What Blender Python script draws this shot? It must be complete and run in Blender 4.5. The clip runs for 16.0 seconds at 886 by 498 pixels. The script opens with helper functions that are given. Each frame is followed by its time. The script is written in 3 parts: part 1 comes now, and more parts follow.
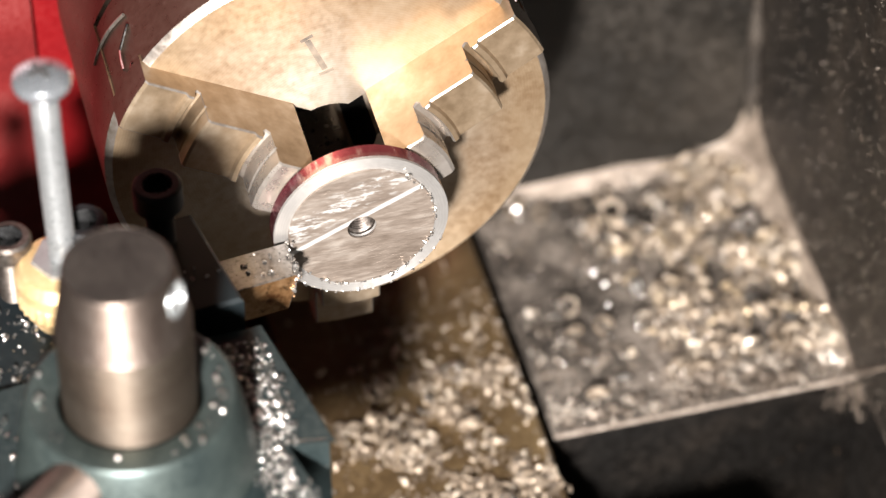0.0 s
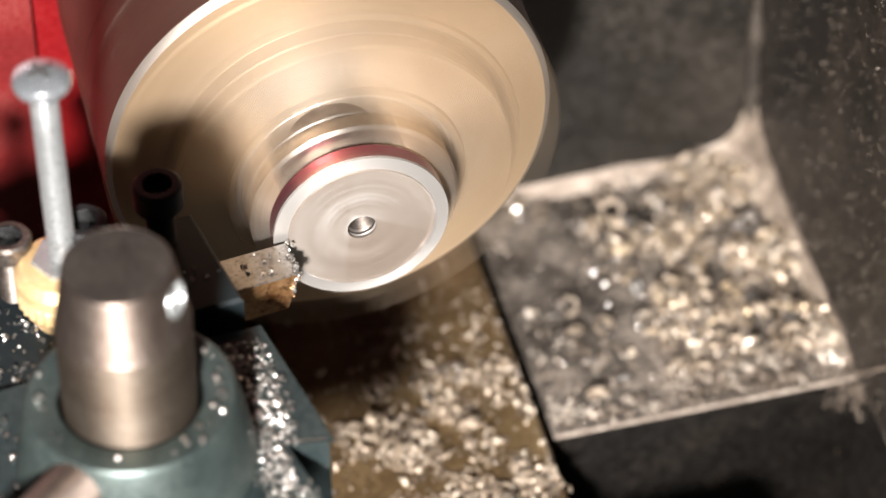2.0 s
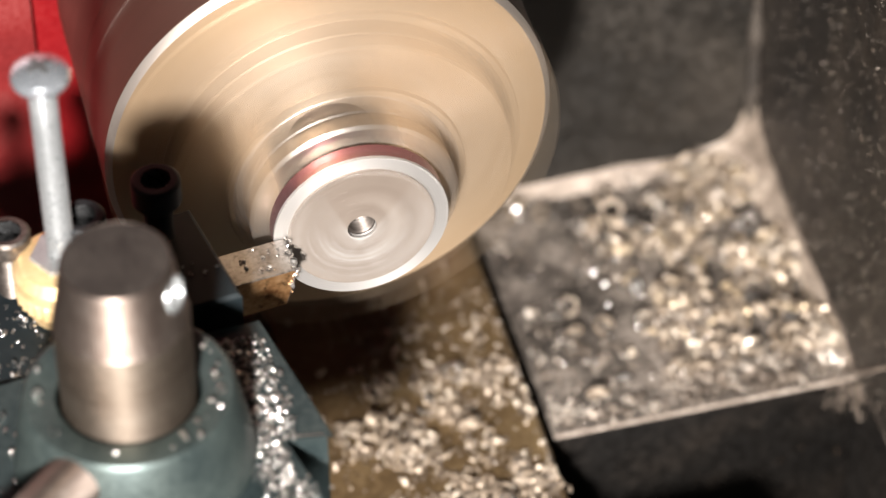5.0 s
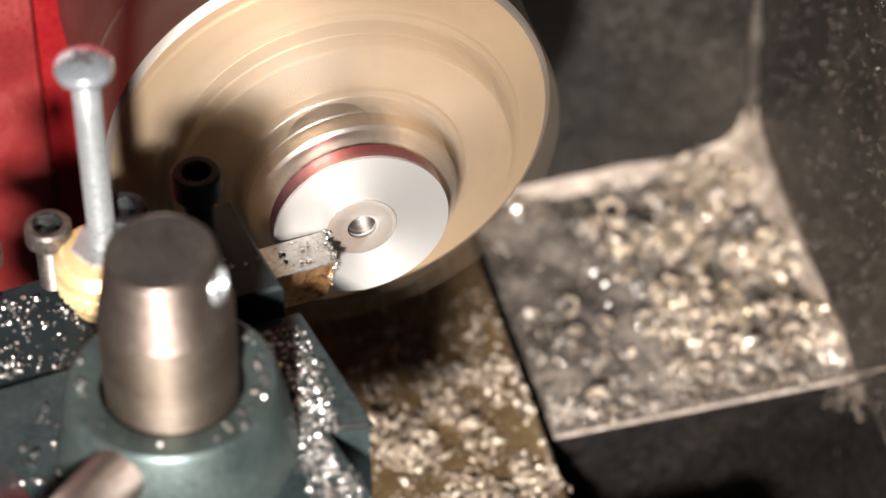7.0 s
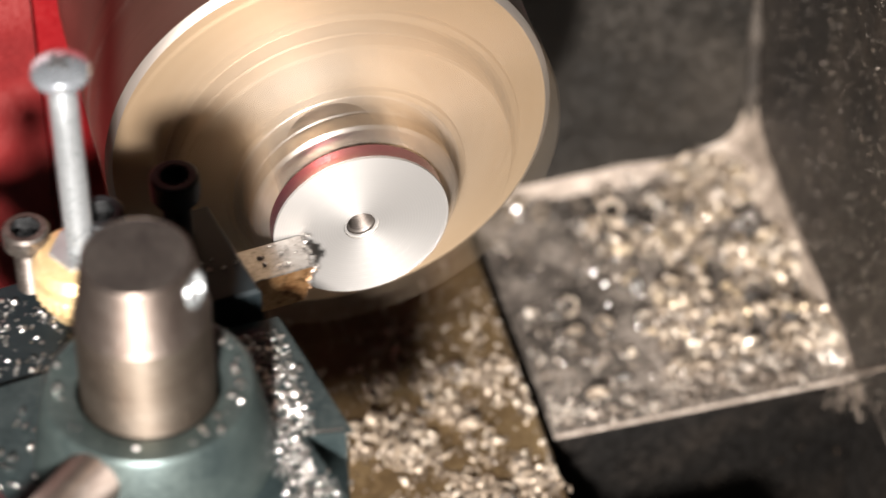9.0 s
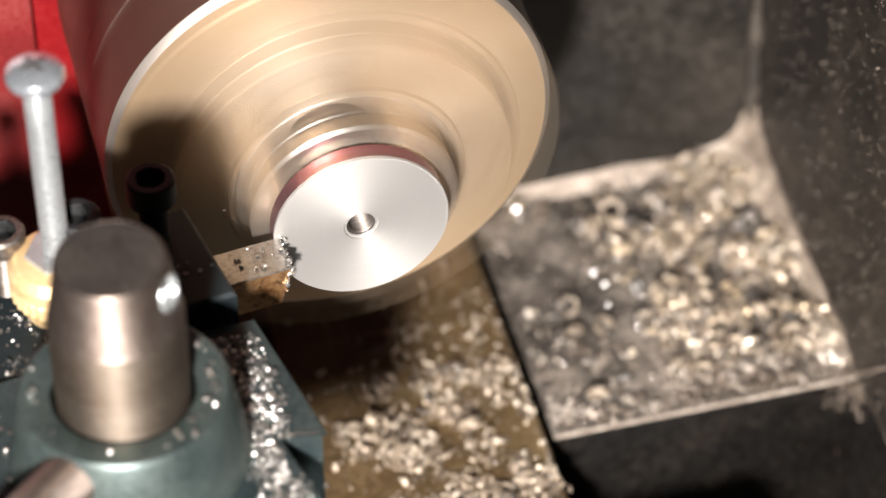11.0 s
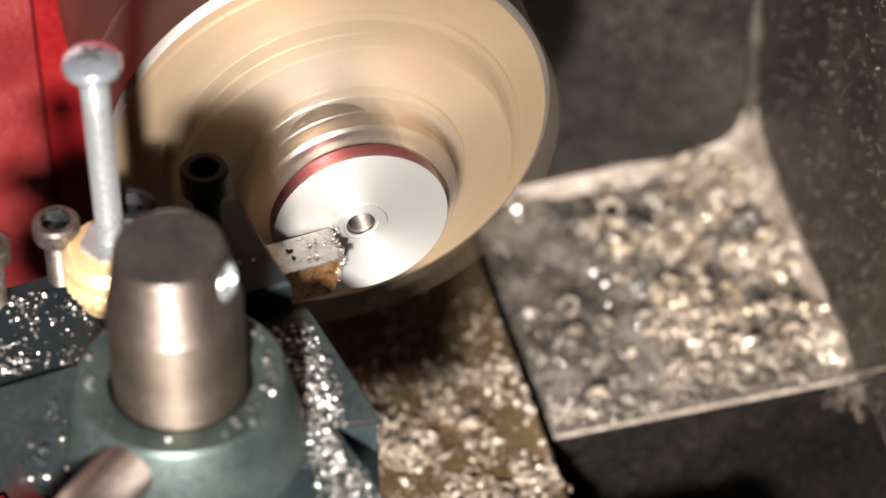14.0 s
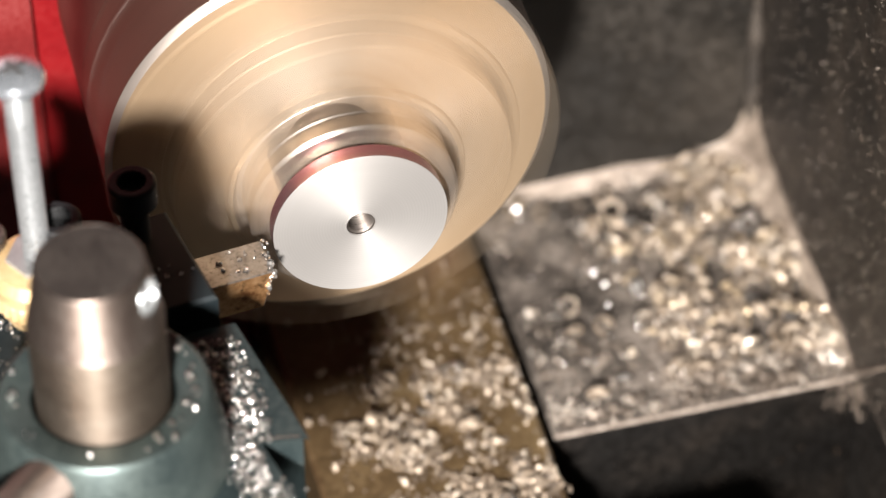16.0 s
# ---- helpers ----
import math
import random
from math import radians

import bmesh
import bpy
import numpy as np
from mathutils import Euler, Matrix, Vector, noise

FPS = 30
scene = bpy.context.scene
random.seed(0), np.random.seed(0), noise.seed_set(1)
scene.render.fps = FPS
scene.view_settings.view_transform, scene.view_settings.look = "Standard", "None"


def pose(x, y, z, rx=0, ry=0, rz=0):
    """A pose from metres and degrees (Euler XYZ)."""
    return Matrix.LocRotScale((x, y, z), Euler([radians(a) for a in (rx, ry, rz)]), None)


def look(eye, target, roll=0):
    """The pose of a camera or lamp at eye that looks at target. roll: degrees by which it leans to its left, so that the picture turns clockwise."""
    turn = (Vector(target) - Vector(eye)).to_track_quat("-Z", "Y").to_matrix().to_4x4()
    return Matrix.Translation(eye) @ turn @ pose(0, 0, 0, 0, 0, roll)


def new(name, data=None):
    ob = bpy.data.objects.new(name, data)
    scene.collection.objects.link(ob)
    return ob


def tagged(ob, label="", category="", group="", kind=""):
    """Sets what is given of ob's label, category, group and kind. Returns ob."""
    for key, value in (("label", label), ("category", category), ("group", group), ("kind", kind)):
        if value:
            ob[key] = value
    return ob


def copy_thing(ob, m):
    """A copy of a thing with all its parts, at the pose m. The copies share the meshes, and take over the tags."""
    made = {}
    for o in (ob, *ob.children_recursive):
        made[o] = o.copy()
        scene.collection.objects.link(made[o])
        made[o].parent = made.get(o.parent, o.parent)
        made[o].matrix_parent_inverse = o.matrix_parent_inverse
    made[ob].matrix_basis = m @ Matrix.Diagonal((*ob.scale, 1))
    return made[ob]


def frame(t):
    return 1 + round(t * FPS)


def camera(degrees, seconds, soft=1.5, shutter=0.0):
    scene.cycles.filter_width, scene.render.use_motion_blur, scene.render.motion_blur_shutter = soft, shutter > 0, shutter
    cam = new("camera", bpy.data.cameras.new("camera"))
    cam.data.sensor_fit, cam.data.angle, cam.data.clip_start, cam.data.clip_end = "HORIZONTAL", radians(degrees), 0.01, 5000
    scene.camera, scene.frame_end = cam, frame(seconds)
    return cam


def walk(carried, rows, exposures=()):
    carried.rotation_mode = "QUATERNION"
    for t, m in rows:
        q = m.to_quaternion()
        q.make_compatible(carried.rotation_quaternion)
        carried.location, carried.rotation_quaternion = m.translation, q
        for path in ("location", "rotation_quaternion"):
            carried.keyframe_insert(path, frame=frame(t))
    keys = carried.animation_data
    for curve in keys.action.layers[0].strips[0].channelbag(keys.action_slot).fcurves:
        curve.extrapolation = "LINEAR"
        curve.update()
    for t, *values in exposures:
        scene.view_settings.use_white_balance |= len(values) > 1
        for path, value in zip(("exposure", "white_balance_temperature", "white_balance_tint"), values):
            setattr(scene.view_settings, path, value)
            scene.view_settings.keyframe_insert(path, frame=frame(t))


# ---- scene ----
cam = camera(13.75, 16.0, soft=1.4, shutter=1.4)
EYE = (-0.0940, -0.4488, 0.4387)
AIM = (0.0125, -0.0072, -0.0027)
cam.data.dof.use_dof = True
cam.data.dof.focus_distance = 0.640
cam.data.dof.aperture_fstop = 12.5
walk(cam, [(0.0, look(EYE, AIM, -1.17)), (16.0, look(EYE, AIM, -1.17))],
     exposures=[(0.0, 0.0), (16.0, 0.0)])

# ---- light: a work lamp beside the camera, an added dim ceiling fill, a closed room ----
world = bpy.data.worlds.new("room_air")
scene.world = world
world.use_nodes = True
world.node_tree.nodes["Background"].inputs["Color"].default_value = (1.0, 0.9, 0.78, 1)
world.node_tree.nodes["Background"].inputs["Strength"].default_value = 0.002


def lamp(name, eye, target, size, watts, colour):
    data = bpy.data.lights.new(name, "AREA")
    data.shape, data.size, data.energy, data.color = "DISK", size, watts, colour
    ob = new(name, data)
    ob.matrix_world = look(eye, target)
    return ob


lamp("work_lamp", (-0.265, -0.767, 0.455), (0, 0, -0.02), 0.075, 41.5, (1.0, 0.96, 0.935))
lamp("ceiling_lamp", (0.3, -0.6, 1.75), (0, 0, 0), 0.5, 0.03, (1.0, 0.93, 0.85))

# ---- mesh helpers (shapes in millimetres) ----
MM = 0.001


def part(name, bm, material, parent=None, label="", smooth=40):
    """One mesh object from a bmesh in millimetres, under a thing or a part."""
    bmesh.ops.recalc_face_normals(bm, faces=bm.faces)
    bmesh.ops.scale(bm, vec=(MM, MM, MM), verts=bm.verts)
    me = bpy.data.meshes.new(name)
    bm.to_mesh(me)
    bm.free()
    mats = material if isinstance(material, (list, tuple)) else [material]
    for m in mats:
        me.materials.append(m)
    if smooth:
        me.polygons.foreach_set("use_smooth", [True] * len(me.polygons))
        me.set_sharp_from_angle(angle=radians(smooth))
    ob = new(name, me)
    ob.parent = parent
    if label:
        ob["label"] = label
    return ob


def thing(name, label, category, kind="", group=""):
    return tagged(new(name), label, category, group, kind)


def turned(profile, axis="z", segs=64, at=(0, 0, 0), bm=None, closed=True):
    """A solid of revolution from (radius, height) pairs."""
    bm = bm or bmesh.new()
    rings = []
    for r, h in profile:
        ring = []
        for i in range(segs):
            a = 2 * math.pi * i / segs
            x, y = r * math.cos(a), r * math.sin(a)
            v = (x, y, h) if axis == "z" else (x, h, y) if axis == "y" else (h, x, y)
            ring.append(bm.verts.new((v[0] + at[0], v[1] + at[1], v[2] + at[2])))
        rings.append(ring)
    pairs = list(zip(rings, rings[1:]))
    if closed == "loop":
        pairs.append((rings[-1], rings[0]))
    for a, b in pairs:
        for i in range(segs):
            bm.faces.new((a[i], a[(i + 1) % segs], b[(i + 1) % segs], b[i]))
    if closed is True:
        bm.faces.new(rings[0])
        bm.faces.new(rings[-1])
    return bm


def prism(outline, z0, z1, bevel=0.4, bm=None):
    """An upright prism over an outline, with a chamfered top."""
    bm = bm or bmesh.new()
    n = len(outline)
    cx = sum(q[0] for q in outline) / n
    cy = sum(q[1] for q in outline) / n
    layers = []
    for z, inset in ((z0, 0), (z1 - bevel, 0), (z1, bevel)):
        row = []
        for i, (x, y) in enumerate(outline):
            px, py = outline[i - 1]
            nx, ny = outline[(i + 1) % n]
            e1, e2 = Vector((x - px, y - py)).normalized(), Vector((nx - x, ny - y)).normalized()
            n1, n2 = Vector((-e1.y, e1.x)), Vector((-e2.y, e2.x))
            m = (n1 + n2) / max(0.4, 1 + n1.dot(n2))
            row.append(bm.verts.new((x + m.x * inset, y + m.y * inset, z)))
        layers.append(row)
    for a, b in zip(layers, layers[1:]):
        for i in range(n):
            bm.faces.new((a[i], a[(i + 1) % n], b[(i + 1) % n], b[i]))
    bm.faces.new(layers[0])
    bm.faces.new(layers[-1])
    return bm


def box(x0, x1, y0, y1, z0, z1, bevel=0.4, bm=None):
    bm2 = bmesh.new()
    bmesh.ops.create_cube(bm2, size=1)
    for v in bm2.verts:
        v.co = ((x0 + x1) / 2 + v.co.x * (x1 - x0), (y0 + y1) / 2 + v.co.y * (y1 - y0), (z0 + z1) / 2 + v.co.z * (z1 - z0))
    if bevel:
        bmesh.ops.bevel(bm2, geom=bm2.edges, offset=bevel, segments=2, affect="EDGES", profile=0.5)
    if bm is None:
        return bm2
    me = bpy.data.meshes.new("tmp")
    bm2.to_mesh(me)
    bm.from_mesh(me)
    bpy.data.meshes.remove(me)
    bm2.free()
    return bm


def rod(p, q, r0, r1=None, segs=24, bm=None, chamfer=0.0):
    """A round bar from p to q."""
    bm = bm or bmesh.new()
    p, q = Vector(p), Vector(q)
    r1 = r0 if r1 is None else r1
    turn = (q - p).to_track_quat("Z", "Y").to_matrix()
    n = (q - p).length
    prof = [(r0, 0.0), (r1, n)] if not chamfer else [(r0 - chamfer, 0), (r0, chamfer), (r1, n - chamfer), (r1 - chamfer, n)]
    rings = [[bm.verts.new(p + turn @ Vector((r * math.cos(2 * math.pi * i / segs), r * math.sin(2 * math.pi * i / segs), h))) for i in range(segs)] for r, h in prof]
    for a, b in zip(rings, rings[1:]):
        for i in range(segs):
            bm.faces.new((a[i], a[(i + 1) % segs], b[(i + 1) % segs], b[i]))
    bm.faces.new(rings[0])
    bm.faces.new(rings[-1])
    return bm


def moved(bm, m):
    bmesh.ops.transform(bm, matrix=m, verts=bm.verts)
    return bm


# ---- materials ----
def material(name, colours, rough=(0.3, 0.5), metal=0.0, grain=2.0, stain=15.0, bump=0.1, stretch=(1, 1, 1),
             aniso=0.0, aniso_turn=0.0, axis="Y", specks=None, speck_size=1.2, speck_amount=0.35, bump_size=None, coat=0.0):
    """A surface of two or three tones, with stains (mm), grain (mm), relief and, where given, specks of another tone."""
    m = bpy.data.materials.new(name)
    m.use_nodes = True
    nt = m.node_tree
    n, link = nt.nodes, nt.links.new
    bsdf = n["Principled BSDF"]
    tc = n.new("ShaderNodeTexCoord")
    mp = n.new("ShaderNodeMapping")
    mp.inputs["Scale"].default_value = stretch
    link(tc.outputs["Object"], mp.inputs["Vector"])

    def noise_at(size, detail=4.0, rough_=0.6, vec=mp.outputs["Vector"]):
        t = n.new("ShaderNodeTexNoise")
        t.inputs["Scale"].default_value = 1000.0 / size
        t.inputs["Detail"].default_value = detail
        t.inputs["Roughness"].default_value = rough_
        link(vec, t.inputs["Vector"])
        return t.outputs["Fac"]

    big, fine = noise_at(stain), noise_at(grain, 3.0)
    mix = n.new("ShaderNodeMath")
    mix.operation = "MULTIPLY_ADD"
    link(big, mix.inputs[0])
    mix.inputs[1].default_value = 0.65
    sc = n.new("ShaderNodeMath")
    sc.operation = "MULTIPLY"
    sc.inputs[1].default_value = 0.35
    link(fine, sc.inputs[0])
    link(sc.outputs[0], mix.inputs[2])
    ramp = n.new("ShaderNodeValToRGB")
    el = ramp.color_ramp.elements
    steps = [0.34 + 0.32 * i / (len(colours) - 1) for i in range(len(colours))]
    el[0].position, el[1].position = steps[0], steps[-1]
    el[0].color, el[1].color = (*colours[0], 1), (*colours[-1], 1)
    for s, c in list(zip(steps, colours))[1:-1]:
        e = el.new(s)
        e.color = (*c, 1)
    link(mix.outputs[0], ramp.inputs["Fac"])
    colour = ramp.outputs["Color"]
    if specks:
        sp = n.new("ShaderNodeMapRange")
        sp.inputs["From Min"].default_value = 1.0 - speck_amount - 0.08
        sp.inputs["From Max"].default_value = 1.0 - speck_amount + 0.08
        sn = noise_at(speck_size, 5.0, 0.7, tc.outputs["Object"])
        link(sn, sp.inputs["Value"])
        mc = n.new("ShaderNodeMixRGB")
        mc.inputs["Color2"].default_value = (*specks, 1)
        link(sp.outputs["Result"], mc.inputs["Fac"])
        link(colour, mc.inputs["Color1"])
        colour = mc.outputs["Color"]
    link(colour, bsdf.inputs["Base Color"])
    rr = n.new("ShaderNodeMapRange")
    rr.inputs["From Min"].default_value, rr.inputs["From Max"].default_value = 0.3, 0.7
    rr.inputs["To Min"].default_value, rr.inputs["To Max"].default_value = rough
    link(fine, rr.inputs["Value"])
    link(rr.outputs["Result"], bsdf.inputs["Roughness"])
    bsdf.inputs["Metallic"].default_value = metal
    bsdf.inputs["Coat Weight"].default_value = coat
    bsdf.inputs["Coat Roughness"].default_value = 0.15
    if aniso:
        bsdf.inputs["Anisotropic"].default_value = aniso
        bsdf.inputs["Anisotropic Rotation"].default_value = aniso_turn
        tan = n.new("ShaderNodeTangent")
        tan.direction_type, tan.axis = "RADIAL", axis
        link(tan.outputs["Tangent"], bsdf.inputs["Tangent"])
    if bump:
        b = n.new("ShaderNodeBump")
        b.inputs["Strength"].default_value = min(1.0, bump)
        b.inputs["Distance"].default_value = 0.0006 * bump
        link(noise_at(bump_size, 4.0) if bump_size else fine, b.inputs["Height"])
        link(b.outputs["Normal"], bsdf.inputs["Normal"])
    return m


CHUCK = material("tan_oiled_steel", [(0.345, 0.25, 0.168), (0.475, 0.385, 0.295), (0.56, 0.485, 0.405)], (0.46, 0.56), 0.72, 1.5, 22, 0.05, aniso=0.5, aniso_turn=0.25, specks=(0.57, 0.48, 0.385), speck_size=7.0, speck_amount=0.36)


def radial_stain(nt):
    """Amber oil stain on the outer part of the chuck's face, fading inwards."""
    n, link = nt.nodes, nt.links.new
    tc = n.new("ShaderNodeTexCoord")
    flat = n.new("ShaderNodeVectorMath")
    flat.operation = "MULTIPLY"
    flat.inputs[1].default_value = (1, 0, 1)
    link(tc.outputs["Object"], flat.inputs[0])
    size = n.new("ShaderNodeVectorMath")
    size.operation = "LENGTH"
    link(flat.outputs["Vector"], size.inputs[0])
    wob = n.new("ShaderNodeTexNoise")
    wob.inputs["Scale"].default_value = 60
    link(tc.outputs["Object"], wob.inputs["Vector"])
    add = n.new("ShaderNodeMath")
    add.operation = "MULTIPLY_ADD"
    link(wob.outputs["Fac"], add.inputs[0])
    add.inputs[1].default_value = 0.016
    link(size.outputs["Value"], add.inputs[2])
    rng = n.new("ShaderNodeMapRange")
    rng.inputs["From Min"].default_value, rng.inputs["From Max"].default_value = 0.026, 0.044
    link(add.outputs[0], rng.inputs["Value"])
    tint = n.new("ShaderNodeMixRGB")
    tint.blend_type = "MULTIPLY"
    tint.inputs["Color2"].default_value = (0.87, 0.755, 0.60, 1)
    link(rng.outputs["Result"], tint.inputs["Fac"])
    base = n["Principled BSDF"].inputs["Base Color"]
    link(base.links[0].from_socket, tint.inputs["Color1"])
    link(tint.outputs["Color"], base)


radial_stain(CHUCK.node_tree)
JAW = material("brown_ground_steel", [(0.23, 0.16, 0.095), (0.34, 0.25, 0.162), (0.48, 0.385, 0.285)], (0.36, 0.48), 0.68, 2.5, 14, 0.03)
WORN = material("worn_grey_steel", [(0.26, 0.212, 0.17), (0.39, 0.342, 0.30), (0.53, 0.48, 0.43)], (0.32, 0.44), 0.82, 1.2, 9, 0.05)
JAW_TIP = material("worn_bright_steel", [(0.46, 0.395, 0.335), (0.62, 0.56, 0.50)], (0.24, 0.36), 0.8, 2.0, 9, 0.03)
FACED = material("faced_aluminium", [(0.47, 0.445, 0.42), (0.545, 0.52, 0.49)], (0.50, 0.60), 0.75, 0.8, 8, 0.02, aniso=0.5, aniso_turn=0.25)
RAW = material("sawn_aluminium", [(0.185, 0.143, 0.112), (0.27, 0.218, 0.178), (0.40, 0.345, 0.295)], (0.40, 0.56), 0.55, 1.1, 5, 0.5, stretch=(0.35, 1, 1.4))
EDGE = material("polished_aluminium", [(0.74, 0.70, 0.68), (0.84, 0.81, 0.78)], (0.12, 0.22), 1.0, 0.8, 8, 0.02)

def raw_face(nt):
    """Two saw cuts that meet in a bright ridge across the face; scuffs on the upper one."""
    n, link = nt.nodes, nt.links.new
    bsdf = n["Principled BSDF"]
    colour = bsdf.inputs["Base Color"].links[0].from_socket
    tc = n.new("ShaderNodeTexCoord")
    dot = n.new("ShaderNodeVectorMath")
    dot.operation = "DOT_PRODUCT"
    dot.inputs[1].default_value = (-0.408, 0, 0.913)
    link(tc.outputs["Object"], dot.inputs[0])

    def ranged(value, a, b):
        m = n.new("ShaderNodeMapRange")
        m.inputs["From Min"].default_value, m.inputs["From Max"].default_value = a, b
        link(value, m.inputs["Value"])
        return m.outputs["Result"]

    def times(a, b):
        m = n.new("ShaderNodeMath")
        m.operation = "MULTIPLY"
        link(a, m.inputs[0])
        link(b, m.inputs[1])
        return m.outputs[0]

    d = dot.outputs["Value"]
    ridge = times(ranged(d, 0.0017, 0.0020), ranged(d, 0.0029, 0.0025))
    mp = n.new("ShaderNodeMapping")
    mp.inputs["Rotation"].default_value = (0, radians(24), 0)
    mp.inputs["Scale"].default_value = (0.4, 1, 1.7)
    link(tc.outputs["Object"], mp.inputs["Vector"])
    tn = n.new("ShaderNodeTexNoise")
    tn.inputs["Scale"].default_value = 620
    tn.inputs["Detail"].default_value = 6
    tn.inputs["Roughness"].default_value = 0.7
    link(mp.outputs["Vector"], tn.inputs["Vector"])
    scuff = times(times(ranged(d, 0.003, 0.005), ranged(d, 0.0105, 0.0085)), ranged(tn.outputs["Fac"], 0.515, 0.60))
    top = n.new("ShaderNodeMath")
    top.operation = "MAXIMUM"
    link(ridge, top.inputs[0])
    link(scuff, top.inputs[1])
    mix = n.new("ShaderNodeMixRGB")
    mix.inputs["Color2"].default_value = (0.72, 0.70, 0.67, 1)
    link(top.outputs[0], mix.inputs["Fac"])
    link(colour, mix.inputs["Color1"])
    link(mix.outputs["Color"], bsdf.inputs["Base Color"])




def turning_marks(nt):
    """Fine concentric lines left by the tool."""
    n, link = nt.nodes, nt.links.new
    tc = n.new("ShaderNodeTexCoord")
    wave = n.new("ShaderNodeTexWave")
    wave.wave_type, wave.rings_direction = "RINGS", "Y"
    wave.inputs["Scale"].default_value = 620
    wave.inputs["Distortion"].default_value = 6.0
    wave.inputs["Detail"].default_value = 2.0
    wave.inputs["Detail Scale"].default_value = 0.4
    link(tc.outputs["Object"], wave.inputs["Vector"])
    tint = n.new("ShaderNodeMixRGB")
    tint.blend_type = "MULTIPLY"
    tint.inputs["Color2"].default_value = (0.94, 0.935, 0.93, 1)
    link(wave.outputs["Fac"], tint.inputs["Fac"])
    base = n["Principled BSDF"].inputs["Base Color"]
    link(base.links[0].from_socket, tint.inputs["Color1"])
    link(tint.outputs["Color"], base)


turning_marks(FACED.node_tree)
turning_marks(CHUCK.node_tree)
POST = material("ground_steel", [(0.21, 0.152, 0.126), (0.295, 0.234, 0.196), (0.39, 0.33, 0.286)], (0.48, 0.55), 0.96, 0.6, 10, 0.04, stretch=(1, 1, 0.2), aniso=0.72, aniso_turn=0.25, axis="Z")
POST_SHAFT = material("turned_steel", [(0.155, 0.12, 0.091), (0.215, 0.172, 0.134), (0.28, 0.233, 0.19)], (0.50, 0.58), 0.95, 0.7, 10, 0.06, stretch=(0.3, 0.3, 1.5), aniso=0.68, aniso_turn=0.25, axis="Z")
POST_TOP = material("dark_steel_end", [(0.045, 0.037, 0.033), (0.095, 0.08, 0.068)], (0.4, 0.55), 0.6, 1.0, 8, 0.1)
BLACK = material("black_oxide_steel", [(0.008, 0.0085, 0.009), (0.020, 0.021, 0.022)], (0.45, 0.6), 0.0, 1.0, 6, 0.05)
CHROME = material("bright_screw_head", [(0.58, 0.62, 0.66), (0.80, 0.84, 0.88)], (0.18, 0.32), 0.86, 0.8, 5, 0.1)
ZINC = material("zinc_plated_steel", [(0.40, 0.41, 0.41), (0.58, 0.59, 0.585)], (0.26, 0.40), 0.75, 0.8, 6, 0.06)
SHADED_ZINC = material("shaded_zinc_recess", [(0.09, 0.09, 0.09), (0.17, 0.17, 0.165)], (0.3, 0.45), 0.6, 0.8, 6, 0.06)
SILVER = material("worn_steel_screw", [(0.30, 0.27, 0.24), (0.52, 0.48, 0.44)], (0.25, 0.42), 0.95, 0.8, 5, 0.1)
DULL_SCREW = material("dull_brown_steel_screw", [(0.07, 0.056, 0.048), (0.14, 0.118, 0.102), (0.26, 0.23, 0.205)], (0.34, 0.5), 0.85, 0.8, 4, 0.1)
SOCKET = material("dark_steel_socket", [(0.03, 0.03, 0.03), (0.10, 0.10, 0.10)], (0.22, 0.36), 0.7, 0.8, 3, 0.05)
BRASS = material("brass", [(0.66, 0.44, 0.20), (0.84, 0.63, 0.36)], (0.42, 0.56), 0.55, 0.8, 7, 0.08)
HOLDER = material("blue_black_steel", [(0.0042, 0.0066, 0.0078), (0.0095, 0.0135, 0.015)], (0.5, 0.64), 0.0, 1.5, 14, 0.08, specks=(0.12, 0.116, 0.108), speck_size=1.0, speck_amount=0.25)
BLOCK = material("grey_green_steel", [(0.023, 0.035, 0.036), (0.044, 0.060, 0.060), (0.07, 0.086, 0.082)], (0.30, 0.46), 0.55, 1.2, 12, 0.08, specks=(0.34, 0.34, 0.31), speck_size=1.6, speck_amount=0.27)
COLLAR = material("grey_green_collar", [(0.040, 0.055, 0.054), (0.088, 0.110, 0.101)], (0.34, 0.46), 0.6, 1.0, 10, 0.06)
RED = material("red_paint", [(0.115, 0.0036, 0.0052), (0.16, 0.0052, 0.0068), (0.19, 0.0105, 0.0115)], (0.28, 0.42), 0.0, 1.2, 16, 0.08, specks=(0.16, 0.05, 0.045), speck_size=2.0, speck_amount=0.26, coat=0.05)
COVER = material("dull_red_paint", [(0.088, 0.0072, 0.0074), (0.137, 0.011, 0.0108), (0.18, 0.029, 0.027)], (0.35, 0.5), 0.0, 1.0, 12, 0.1, specks=(0.30, 0.14, 0.12), speck_size=1.4, speck_amount=0.25)
BED = material("oily_brown_bed", [(0.040, 0.026, 0.013), (0.11, 0.070, 0.033), (0.19, 0.13, 0.065)], (0.30, 0.55), 0.35, 1.5, 18, 0.2, specks=(0.20, 0.16, 0.115), speck_size=2.0, speck_amount=0.27)
TRAY = material("black_dusty_sheet", [(0.0085, 0.0072, 0.0057), (0.0155, 0.013, 0.0103), (0.039, 0.032, 0.025)], (0.4, 0.65), 0.1, 2.0, 26, 0.2, specks=(0.10, 0.082, 0.064), speck_size=3.4, speck_amount=0.29)
DUST = material("swarf_dust", [(0.16, 0.126, 0.10), (0.29, 0.232, 0.186), (0.50, 0.425, 0.355)], (0.5, 0.8), 0.2, 1.0, 6, 0.9, bump_size=1.5)
